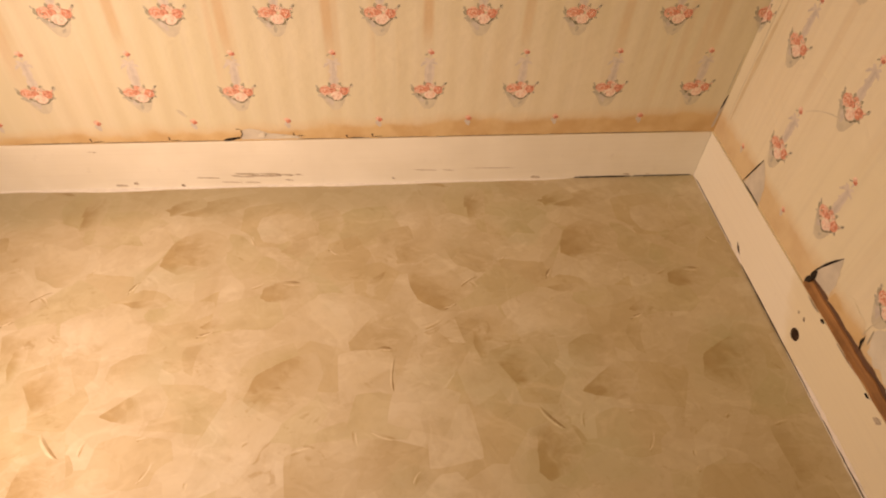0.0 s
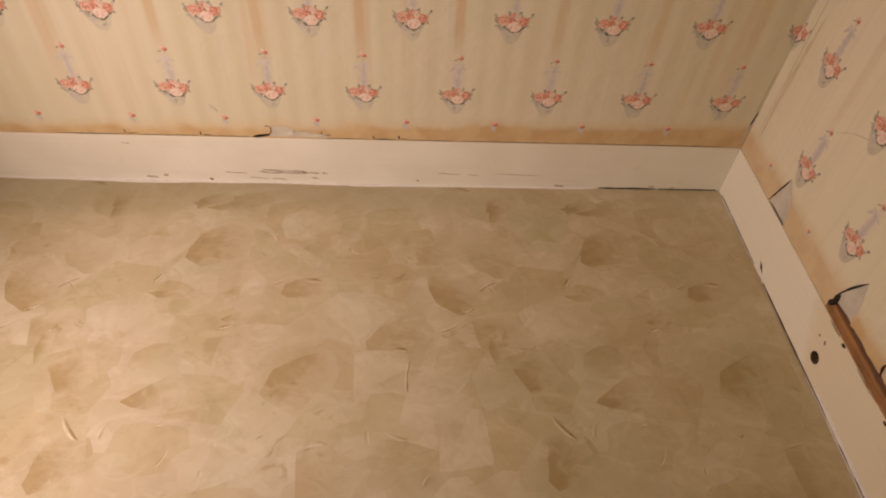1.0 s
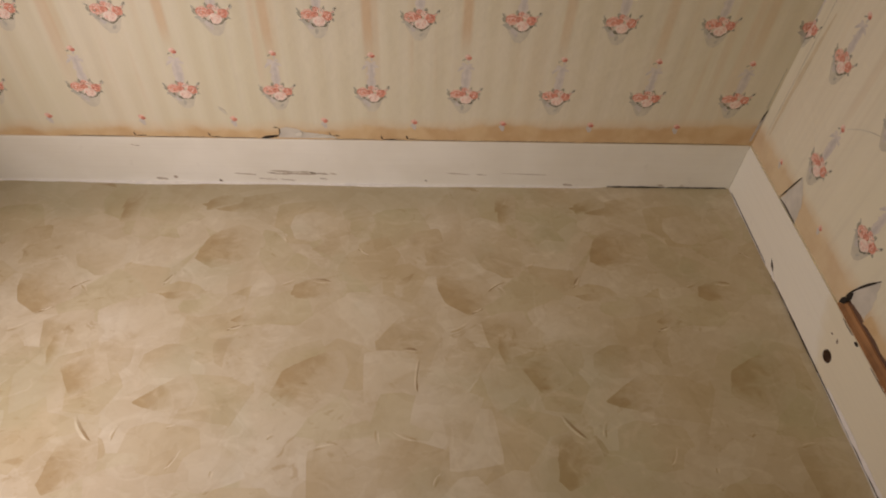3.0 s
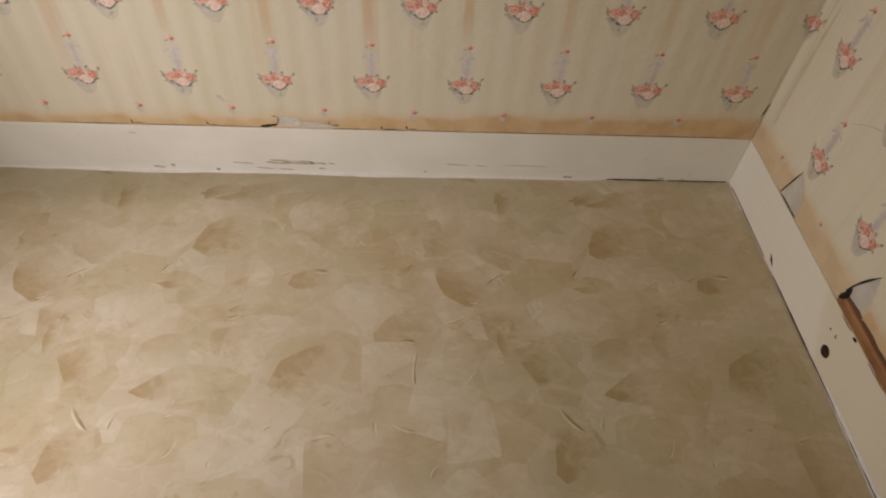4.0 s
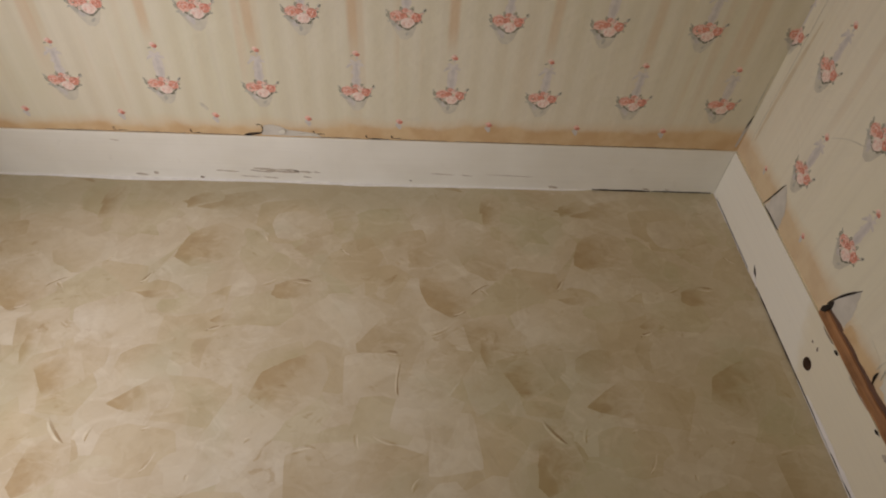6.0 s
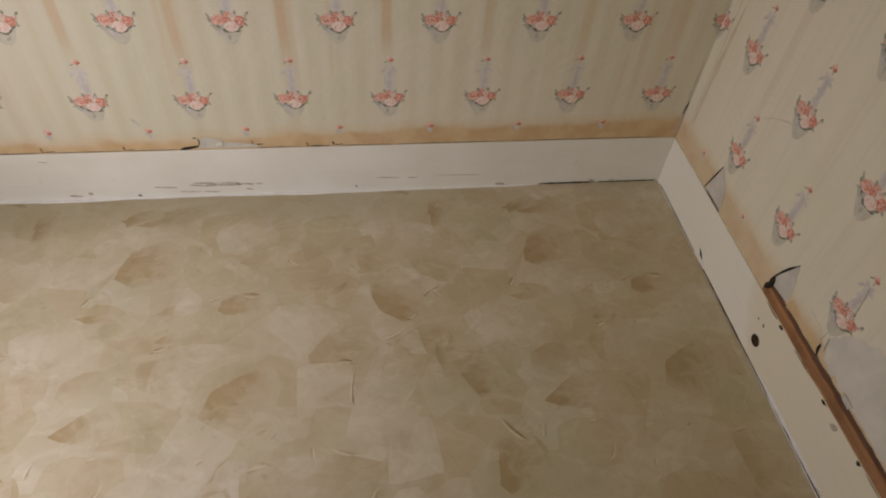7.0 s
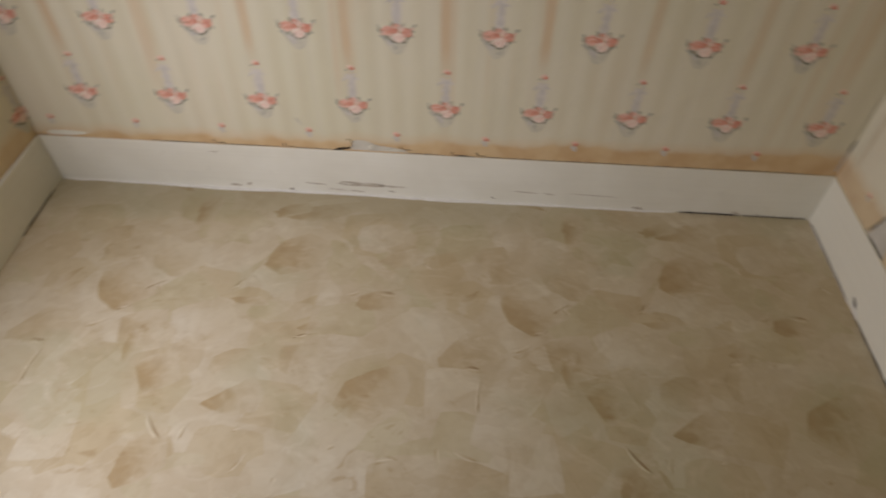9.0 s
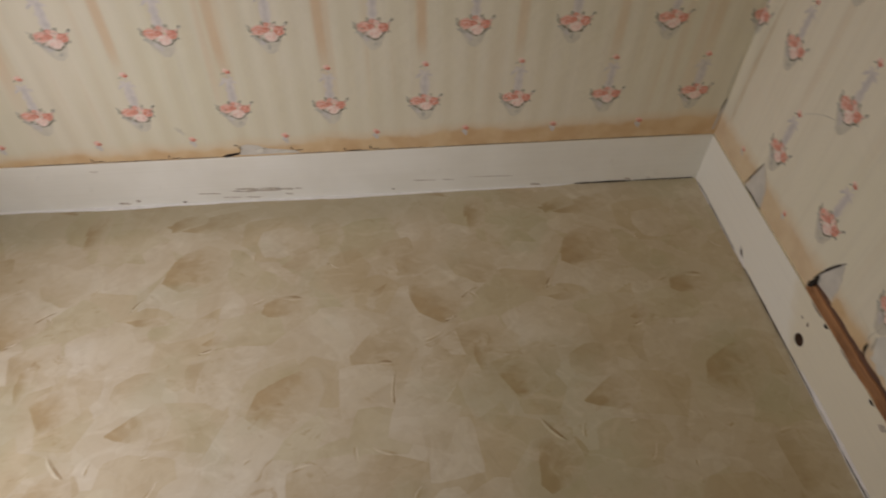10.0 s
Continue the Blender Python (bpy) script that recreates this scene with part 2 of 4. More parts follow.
def floor_material(name, tint, strength, reach=0.75, even=False):
    """Printed vinyl: softly mottled parchment; a shard darkens or pales it from one edge and fades out across its width."""
    n = Nodes(name, 0.42, 0.4)
    wx = n.t.nodes.new("ShaderNodeTexNoise")
    n.put(wx.inputs["Vector"], n.pos)
    wx.inputs["Scale"].default_value, wx.inputs["Detail"].default_value = 5.0, 4.0
    warp = n.mix(0.22, n.pos, wx.outputs["Color"], "ADD")
    big = n.noise(n.pos, 3.2, 3, 0.5, 0.6)
    c = n.mix(n.ramp(big, 0.3, 0.7), (0.525, 0.438, 0.30), (0.575, 0.495, 0.365))
    tone = n.split(n.cells(n.scaled(warp, (1, 1.4, 1)), 9.0))[0]
    c = n.mix(n.ramp(tone, 0.1, 0.9, 0, 0.30), c, (0.465, 0.365, 0.235))
    tone = n.split(n.cells(n.scaled(warp, (1.3, 1, 1), (5, 2, 0)), 13.0))[1]
    c = n.mix(n.ramp(tone, 0.4, 0.95, 0, 0.34), c, (0.625, 0.555, 0.425))
    hue = n.noise(n.scaled(warp, (1, 1.2, 1), (1, 7, 0)), 4.0, 2, 0.4)
    c = n.mix(n.ramp(hue, 0.52, 0.68, 0, 0.35), c, (0.56, 0.465, 0.335))
    c = n.mix(n.ramp(hue, 0.48, 0.32, 0, 0.5), c, (0.46, 0.425, 0.285))
    line = n.cells(n.scaled(warp, (1, 1.4, 1)), 9.0, "Distance", "DISTANCE_TO_EDGE")
    patchy = n.ramp(n.noise(n.pos, 9, 2), 0.50, 0.64)
    c = n.mix(n.calc("MULTIPLY", n.ramp(line, 0.0, 0.035, 0.22, 0.0), patchy), c, (0.68, 0.62, 0.51))
    cloud = n.noise(n.pos, 13, 5, 0.6, 1.2)
    c = n.mix(n.ramp(cloud, 0.45, 0.75, 0, 0.42), c, (0.435, 0.335, 0.205))
    c = n.mix(n.ramp(n.noise(n.scaled(n.pos, (11, 17, 9), (4, 2, 1)), 1.0, 4, 0.6, 1.6), 0.50, 0.70, 0, 0.5), c, (0.625, 0.55, 0.42))
    c = n.mix(n.ramp(n.noise(n.pos, 60, 3), 0.4, 0.8, 0, 0.12), c, (0.36, 0.27, 0.17))
    wisp = n.noise(n.scaled(n.pos, (15, 22, 14), (2, 9, 3)), 1.0, 4, 0.65, 2.2)
    wisp = n.calc("MULTIPLY", n.ramp(wisp, 0.58, 0.70), n.ramp(n.noise(n.pos, 5, 2), 0.45, 0.6))
    c = n.mix(n.calc("MULTIPLY", wisp, 0.55), c, (0.40, 0.285, 0.155))
    px, py, pz = n.split(n.pos)
    # olive-brown band along the back edge, fading out towards the right
    darkening = n.calc("ADD", py, n.calc("MULTIPLY", n.calc("SUBTRACT", n.noise(n.pos, 7, 3), 0.5), 0.10))
    band = n.calc("MULTIPLY", n.ramp(darkening, -0.15, -0.06), n.ramp(px, -0.45, -0.85))
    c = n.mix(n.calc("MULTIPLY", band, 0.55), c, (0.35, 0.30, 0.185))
    if strength:
        gx, gy, gz = n.split(n.tc.outputs["Generated"])
        wob = n.calc("MULTIPLY", n.calc("SUBTRACT", n.noise(n.scaled(n.pos, (22, 28, 20)), 1.0, 4, 0.6, 1.5), 0.5), 0.9)
        f = n.ramp(n.calc("ADD", gx, wob), 0.0, reach, strength, strength * 0.45 if even else 0.0)
        side = n.calc("ABSOLUTE", n.calc("SUBTRACT", gy, 0.5))
        f = f if even else n.calc("MULTIPLY", f, n.ramp(n.calc("ADD", side, n.calc("MULTIPLY", wob, 0.3)), 0.24, 0.5, 1.0, 0.15))
        c = n.mix(f, c, n.mix(1.0, c, tint, "MULTIPLY"))
    n.bump(n.calc("ADD", n.noise(n.pos, 26, 3), n.calc("MULTIPLY", n.noise(n.pos, 220, 2), 0.1)), 0.25, 0.002)
    return n.done(c)


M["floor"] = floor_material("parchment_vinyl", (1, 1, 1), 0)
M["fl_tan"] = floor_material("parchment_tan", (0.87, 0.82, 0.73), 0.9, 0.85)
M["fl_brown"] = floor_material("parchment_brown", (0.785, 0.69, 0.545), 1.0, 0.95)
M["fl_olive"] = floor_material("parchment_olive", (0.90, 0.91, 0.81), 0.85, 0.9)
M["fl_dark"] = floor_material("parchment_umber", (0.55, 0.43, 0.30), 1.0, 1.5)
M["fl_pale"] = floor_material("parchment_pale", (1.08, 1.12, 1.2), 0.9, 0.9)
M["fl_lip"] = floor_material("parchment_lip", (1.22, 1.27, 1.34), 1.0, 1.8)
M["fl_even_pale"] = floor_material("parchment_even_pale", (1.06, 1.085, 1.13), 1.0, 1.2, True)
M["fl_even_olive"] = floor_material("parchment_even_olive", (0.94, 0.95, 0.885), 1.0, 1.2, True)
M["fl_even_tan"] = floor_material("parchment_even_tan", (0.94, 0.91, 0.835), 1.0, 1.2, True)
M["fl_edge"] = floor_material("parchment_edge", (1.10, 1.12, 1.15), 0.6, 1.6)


# ---- helpers ----
def part(name, bm, material, parent=None, label="", m=None):
    me = bpy.data.meshes.new(name)
    bm.to_mesh(me)
    bm.free()
    for k in material if isinstance(material, (list, tuple)) else [material]:
        me.materials.append(M[k])
    ob = new(name, me)
    if m is not None:
        ob.matrix_basis = m
    ob.parent = parent
    return tagged(ob, label)


def box(bm, x0, x1, y0, y1, z0, z1):
    ps = [bm.verts.new((x, y, z)) for x in (x0, x1) for y in (y0, y1) for z in (z0, z1)]
    for f in ((0, 1, 3, 2), (4, 6, 7, 5), (0, 4, 5, 1), (2, 3, 7, 6), (0, 2, 6, 4), (1, 5, 7, 3)):
        bm.faces.new([ps[i] for i in f])


def boxes(*bs):
    bm = bmesh.new()
    for b in bs:
        box(bm, *b)
    return bm


def slab(bm, ring, depth, mat=0):
    """A flat piece: ring in the x-z plane, its face towards -y, depth metres thick."""
    a = [bm.verts.new((x, -depth, z)) for x, z in ring]
    b = [bm.verts.new((x, 0, z)) for x, z in ring]
    f = bm.faces.new(a)
    f.material_index = mat
    for i in range(len(a)):
        j = (i + 1) % len(a)
        g = bm.faces.new((a[j], a[i], b[i], b[j]))
        g.material_index = mat


def blot(cx, cz, w, h, n=9, rough=0.15, turn=0.0, rng=random):
    """A ragged oval ring, clockwise as seen from -y reversed so that its face looks to -y."""
    out = []
    for i in range(n):
        a = 2 * math.pi * i / n
        k = 1 + rng.uniform(-rough, rough)
        x, z = math.cos(a) * w / 2 * k, math.sin(a) * h / 2 * k
        c, s = math.cos(turn), math.sin(turn)
        out.append((cx + x * c - z * s, cz + x * s + z * c))
    return out


def streak(x0, z0, x1, z1, w, n=5, rng=random, taper=1.0, bend=0.0):
    """A thin lens from one end to the other."""
    dx, dz = x1 - x0, z1 - z0
    l = math.hypot(dx, dz)
    px, pz = -dz / l, dx / l
    up, down = [], []
    for i in range(n + 1):
        t = i / n
        k = w / 2 * (math.sin(math.pi * t) ** 0.6 * taper + (1 - taper)) * rng.uniform(0.6, 1.25) + 0.0001
        b = bend * math.sin(math.pi * t)
        x, z = x0 + dx * t + px * b, z0 + dz * t + pz * b
        down.append((x - px * k, z - pz * k))
        up.append((x + px * k, z + pz * k))
    return down + up[::-1]


def rounded(ob, width, segments=2):
    mod = ob.modifiers.new("bevel", "BEVEL")
    mod.width, mod.segments, mod.limit_method = width, segments, "ANGLE"
    return ob


# ---- setting: floor, walls, ceiling ----
bm = bmesh.new()
bmesh.ops.create_grid(bm, x_segments=1, y_segments=1, size=1)
for v in bm.verts:
    v.co = Vector((-1.6 + v.co.x * 1.75, -1.13 + v.co.y * 1.28, 0))
r = bmesh.ops.extrude_face_region(bm, geom=bm.faces[:])
for v in [e for e in r["geom"] if isinstance(e, bmesh.types.BMVert)]:
    v.co.z = -0.05
bmesh.ops.recalc_face_normals(bm, faces=bm.faces)
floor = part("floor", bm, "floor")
tagged(floor, "worn sheet vinyl printed with overlapping tan parchment shards", "floor", kind="structure")

BACK = T + 0.004
wall_back = tagged(part("wall_back", boxes((-2.3, 0.16, BACK, 0.16, -0.05, TOP)), "plaster"),
                   "plaster back wall covered in stained floral wallpaper", "wall", kind="structure")
wall_right = tagged(part("wall_right", boxes((0.023, 0.16, FRONT, BACK, -0.05, TOP)), "plaster"),
                    "plaster side wall with torn floral wallpaper above bare wood", "wall", kind="structure")
bm = boxes((-0.16, -TL - 0.004, DOOR0, 0.2, -0.05, TOP), (-0.16, -TL - 0.004, FRONT - 0.1, DOOR1, -0.05, TOP),
           (-0.16, -TL - 0.004, DOOR1, DOOR0, 2.05, TOP))
wall_left = tagged(part("wall_left", bm, "plaster", m=LEFT),
                   "plaster side wall with floral wallpaper and an open doorway", "wall", kind="structure")
tagged(part("wall_front", boxes((-3.3, 0.16, FRONT - 0.12, FRONT, -0.05, TOP)), "wallface"),
       "plain plastered wall closing the small room", "wall", kind="structure")
bm = boxes((-3.3, -3.2, FRONT, 0.16, -0.05, TOP), (-3.2, -2.1, 0.04, 0.16, -0.05, TOP))
tagged(part("wall_hall", bm, "wallface"), "plain plastered wall of the hall beyond the doorway", "wall", kind="structure")
tagged(part("ceiling", boxes((-3.3, 0.16, FRONT - 0.12, 0.16, TOP, TOP + 0.1)), "ceiling"),
       "plain plaster ceiling, unseen, toned dark to cut bounced light", "ceiling", kind="structure")


# ---- wallpaper sheets ----
def sheet(u0, u1, bottom, top, thick, steps, mat, parent, m):
    """Wallpaper from u0 to u1 with a ragged foot; bottom is a function of u."""
    bm = bmesh.new()
    rows = []
    for i in range(steps + 1):
        u = u0 + (u1 - u0) * i / steps
        zb = bottom(u)
        rows.append([bm.verts.new((u, -thick, zb)), bm.verts.new((u, -thick, top)), bm.verts.new((u, 0, zb)), bm.verts.new((u, 0, top))])
    for a, b in zip(rows, rows[1:]):
        bm.faces.new((a[0], b[0], b[1], a[1]))
        bm.faces.new((a[2], b[2], b[0], a[0]))
    for e, flip in ((rows[0], 1), (rows[-1], 0)):
        q = (e[0], e[1], e[3], e[2])
        bm.faces.new(q if not flip else q[::-1])
    return part("wallpaper", bm, mat, parent, m=m)


def ragged(u, f, amp):
    return amp * noise.noise(Vector((u * f, 3.7, 0))) + amp * 0.6 * noise.noise(Vector((u * f * 3.1, 9.1, 0)))


MB = pose(0, BACK, 0)                       # back wall frame: u = x
MR = pose(0.023, 0, 0, 0, 0, -90)           # right wall frame: u = -y
ML = pose(-TL - 0.004, 0, 0, 0, 0, 90)       # left wall frame, under LEFT: u = y


def top_back(u):
    return 0.1432 + 0.0028 * u


def foot_back(u):
    return top_back(u) - 0.002 + max(0, ragged(u, 14, 0.003))


def foot_right(u):
    if u < 0.49:
        return H - 0.003 + max(0, ragged(u, 18, 0.003))
    return 0.1765 + ragged(u, 34, 0.0045)


paper_back = sheet(-2.0, 0.0225, foot_back, TOP, 0.004, 160, "paper_back", wall_back, MB)
paper_right = sheet(-0.005, 2.4, foot_right, TOP, 0.018, 220, "paper_right", wall_right, MR)
paper_left = sheet(DOOR0, -0.0, lambda u: H - 0.002 + max(0, ragged(u, 12, 0.004)), TOP, 0.004, 60, "paper_left", wall_left, ML)
tagged(paper_back, "cream floral wallpaper with tan damp streaks and a rusty bottom edge")
tagged(paper_right, "cream floral wallpaper torn along its bottom edge")
tagged(paper_left, "cream floral wallpaper with a brown stained bottom edge")


# ---- the printed rose posy, one mesh for all repeats ----
def posy_mesh(seed):
    """Three roses over a trailing shadow of leaves, a stem with a small bow and a bud at its head."""
    rng = random.Random(seed)
    bm = bmesh.new()
    names = ["coral", "salmon", "blush", "petal", "wine", "sage", "moss", "shade", "shade_deep", "mist", "mist_pale"]
    ix = {k: i for i, k in enumerate(names)}
    level = [0.00006]

    def lay(ring, k):
        level[0] += 0.000012
        slab(bm, ring, level[0], ix[k])

    def leaf(x, z, l, w, a, k):
        dx, dz = math.cos(a) * l / 2, math.sin(a) * l / 2
        lay(streak(x - dx, z - dz, x + dx, z + dz, w, 5, rng, 1, w * rng.uniform(-0.4, 0.4)), k)

    # stem, bow and bud
    lay(streak(0.001, 0.014, 0.003, 0.070, 0.015, 7, rng, 0.35), "mist_pale")
    lay(streak(0.002, 0.020, 0.003, 0.066, 0.008, 6, rng, 0.5), "mist")
    for x0, z0, x1, z1, w, k in ((0.002, 0.068, -0.013, 0.060, 0.007, "mist_pale"), (0.004, 0.068, 0.016, 0.059, 0.006, "mist_pale"),
                                 (0.002, 0.069, -0.009, 0.072, 0.006, "mist_pale"), (0.003, 0.069, 0.012, 0.072, 0.005, "mist_pale"),
                                 (-0.004, 0.064, -0.015, 0.055, 0.004, "mist"), (0.004, 0.066, 0.011, 0.060, 0.003, "mist"),
                                 (0.001, 0.052, -0.008, 0.044, 0.004, "mist_pale"), (0.003, 0.073, 0.004, 0.082, 0.004, "mist")):
        lay(streak(x0, z0, x1, z1, w, 5, rng, 1, rng.uniform(-0.001, 0.001)), k)
    lay(blot(0.002, 0.087, 0.010, 0.009, 9, 0.2, 0.5, rng), "salmon")
    lay(blot(0.000, 0.0895, 0.006, 0.004, 8, 0.2, 0.5, rng), "blush")
    lay(blot(0.005, 0.084, 0.010, 0.006, 8, 0.2, 0.4, rng), "coral")
    lay(blot(0.006, 0.083, 0.0075, 0.0045, 7, 0.2, 0.4, rng), "wine")
    leaf(-0.004, 0.081, 0.008, 0.003, 0.5, "sage")
    # trailing shadow of leaves
    lay([(-0.027, 0.000), (-0.022, -0.014), (-0.013, -0.030), (-0.006, -0.040), (0.004, -0.041), (0.012, -0.034), (0.018, -0.019),
         (0.022, -0.006), (0.0, 0.006)], "shade")
    for j in range(8):
        x = rng.uniform(-0.021, 0.014)
        z = rng.uniform(-0.030, -0.008)
        if abs(x) < 0.022 * (1 + (z + 0.006) / 0.04):
            leaf(x, z, rng.uniform(0.009, 0.015), rng.uniform(0.004, 0.006), rng.uniform(-2.4, -0.7), rng.choice(["shade_deep", "mist", "shade_deep", "shade"]))
    lay(blot(-0.017, -0.009, 0.018, 0.013, 9, 0.25, -0.7, rng), "shade_deep")
    lay(blot(-0.010, -0.018, 0.012, 0.009, 9, 0.25, -0.7, rng), "mist")
    # leaves round the roses
    for x, z, l, w, a, k in ((-0.025, 0.004, 0.016, 0.008, 2.6, "sage"), (-0.024, -0.003, 0.014, 0.006, -2.6, "shade_deep"), (-0.029, 0.011, 0.010, 0.004, 2.2, "sage"),
                             (0.027, 0.009, 0.012, 0.004, 0.8, "sage"), (0.024, -0.004, 0.012, 0.005, -0.5, "sage"), (-0.006, 0.017, 0.012, 0.006, 1.9, "sage"),
                             (0.010, 0.017, 0.013, 0.006, 1.0, "sage"), (0.005, -0.018, 0.012, 0.005, 0.2, "moss"), (0.013, -0.015, 0.010, 0.005, 0.7, "moss"),
                             (-0.006, -0.015, 0.012, 0.005, -0.6, "moss"), (-0.015, -0.007, 0.010, 0.004, -0.7, "moss"), (0.019, -0.009, 0.009, 0.004, 0.6, "moss")):
        leaf(x, z, l, w, a, k)
    leaf(0.031, 0.016, 0.010, 0.0045, 0.9, "shade_deep")
    leaf(0.032, 0.017, 0.006, 0.0025, 0.9, "moss")
    leaf(-0.030, 0.014, 0.007, 0.0025, 2.3, "shade_deep")
    lay(streak(0.020, 0.006, 0.031, 0.013, 0.0028, 4, rng), "salmon")
    # roses: outer petals, a turn of inner petals, heart
    for x, z, r, outer, mid, heart in ((0.000, 0.015, 0.0060, "salmon", "wine", "coral"), (0.008, 0.012, 0.0065, "blush", "salmon", "sage"),
                                       (-0.014, 0.005, 0.0120, "salmon", "coral", "coral"), (0.018, 0.003, 0.0100, "coral", "salmon", "wine"),
                                       (-0.002, 0.005, 0.0065, "coral", "wine", "salmon"), (0.004, -0.007, 0.0118, "blush", "petal", "salmon")):
        for j in range(6):
            t = 6.283 * j / 6 + rng.uniform(-0.3, 0.3)
            lay(blot(x + r * 0.52 * math.cos(t), z + r * 0.45 * math.sin(t), r * 1.15, r * 0.85, 8, 0.12, t + 1.57, rng), outer if j % 3 else mid)
        lay(blot(x, z, r * 1.5, r * 1.3, 10, 0.1, 0, rng), outer)
        for j in range(5):
            t = 6.283 * j / 5 + rng.uniform(-0.4, 0.4)
            q = 0.62 - 0.07 * j
            lay(streak(x + r * q * math.cos(t), z + r * q * 0.85 * math.sin(t), x + r * q * math.cos(t + 1.3), z + r * q * 0.85 * math.sin(t + 1.3),
                       r * 0.26, 4, rng, 1, -r * 0.14), mid if j % 2 else heart)
        lay(blot(x + r * 0.05, z - r * 0.05, r * 0.5, r * 0.42, 7, 0.18, 0, rng), mid)
        lay(blot(x + r * 0.08, z - r * 0.02, r * 0.28, r * 0.22, 6, 0.2, 0, rng), heart)
    for j in range(14):
        t, q = rng.uniform(0, 6.283), rng.uniform(0.6, 1.0)
        x, z = 0.029 * q * math.cos(t) + 0.001, 0.016 * q * math.sin(t) + 0.001
        lay(blot(x, z, rng.uniform(0.002, 0.004), rng.uniform(0.0015, 0.003), 6, 0.3, t, rng),
            rng.choice(["salmon", "blush", "sage", "salmon"] if z > -0.008 else ["sage", "moss", "shade_deep", "blush"]))
    for f in bm.faces:
        f.normal_update()
    me = bpy.data.meshes.new("rose_posy")
    bm.to_mesh(me)
    bm.free()
    for k in names:
        me.materials.append(M[k])
    return me


POSIES = [posy_mesh(k) for k in (5, 11, 23)]


def posies(paper, depth, u0, u1, f_u, f_z, g_u, keep_low=0.15):
    """Rows of posies, every other row shifted by half a repeat."""
    for r in range(-1, 12):
        z = f_z + ROW * r
        first = f_u if r % 2 == 0 else g_u
        if z < keep_low or z > TOP - 0.12:
            continue
        k = math.ceil((u0 - first) / PITCH)
        while first + k * PITCH < u1:
            ob = new("rose_posy", POSIES[(k + r) % 3])
            ob.parent = paper
            ob.matrix_basis = pose(first + k * PITCH + 0.002, -depth, z - 0.003) @ Matrix.Diagonal((1.24, 1, 1.16, 1))
            k += 1


posies(paper_back, 0.004, -1.94, 0.02, -0.0905, 0.273, -0.195)
posies(paper_right, 0.018, 0.08, 2.36, 0.233, 0.282, 0.137)
posies(paper_left, 0.004, DOOR0 + 0.05, -0.01, -0.018, 0.210, -0.125)


for r in (1, 3, 5, 7, 9):
    ob = new("rose_posy", POSIES[r % 3])
    ob.parent = paper_right
    ob.matrix_basis = pose(-0.0115, -0.018, 0.273 + ROW * r) @ Matrix.Diagonal((1.24, 1, 1.16, 1))


# the lowest buds, whose posies the skirting hides
def bud_mesh():
    rng = random.Random(8)
    bm = bmesh.new()
    slab(bm, blot(-0.001, -0.008, 0.010, 0.014, 8, 0.2, 0.3, rng), 0.00006, 2)
    slab(bm, blot(-0.004, -0.004, 0.010, 0.006, 8, 0.2, 0.6, rng), 0.00008, 2)
    slab(bm, blot(-0.001, 0.004, 0.012, 0.010, 8, 0.2, 0.5, rng), 0.0001, 0)
    slab(bm, blot(0.001, 0.001, 0.010, 0.007, 8, 0.2, 0.4, rng), 0.00011, 3)
    slab(bm, blot(0.002, 0, 0.009, 0.005, 7, 0.2, 0.4, rng), 0.00012, 1)
    me = bpy.data.meshes.new("rosebud")
    bm.to_mesh(me)
    bm.free()
    for k in ("salmon", "wine", "mist", "coral"):
        me.materials.append(M[k])
    return me


BUD = bud_mesh()
for k in range(9):
    ob = new("rosebud", BUD)
    ob.parent = paper_back
    ob.matrix_basis = pose(-0.201 - PITCH * k, -0.004, 0.192) @ Matrix.Diagonal((1.25, 1, 1.25, 1))
for k in range(2):
    ob = new("rosebud", BUD)
    ob.parent = paper_right
    ob.matrix_basis = pose(0.127 + PITCH * k, -0.018, 0.197)


# ---- tears, cracks and bare patches in the paper ----
def mark(name, ring, depth, mat, parent, thick=0.0004, label=""):
    bm = bmesh.new()
    slab(bm, [(x, z) for x, z in ring], thick)
    return part(name, bm, mat, parent, label, pose(0, -depth, 0))


def torn(ring, amp, seed, step=0.008):
    """The ring with a ragged, torn outline."""
    out = []
    for (x0, z0), (x1, z1) in zip(ring, ring[1:] + ring[:1]):
        l = math.hypot(x1 - x0, z1 - z0)
        k = max(1, int(l / step))
        for i in range(k):
            t = i / k
            x, z = x0 + (x1 - x0) * t, z0 + (z1 - z0) * t
            e = amp * noise.noise(Vector((x * 60, z * 60, seed))) + amp * 0.5 * noise.noise(Vector((x * 170, z * 170, seed)))
            out.append((x + e * (z1 - z0) / l, z - e * (x1 - x0) / l))
    return out


rng = random.Random(21)
D = 0.0042
mark("tear", streak(-1.205, 0.1405, -1.160, 0.149, 0.0085, 6, rng), D, "gap", paper_back)
mark("tear", streak(-1.164, 0.148, -1.160, 0.172, 0.0034, 6, rng, 1, -0.005), D, "gap", paper_back)
mark("tear", streak(-1.161, 0.172, -1.171, 0.173, 0.003, 4, rng), D, "gap", paper_back)
mark("bare_patch", [(-1.162, 0.143), (-1.155, 0.170), (-1.140, 0.174), (-1.118, 0.170), (-1.098, 0.160), (-1.072, 0.157), (-1.035, 0.152), (-1.020, 0.143)], D, "plaster", paper_back, label="exposed grey plaster")
mark("loose_flake", blot(-1.113, 0.155, 0.018, 0.012, 9, 0.2, 0.3, rng), D + 0.0006, "plaster_white", paper_back, 0.002)
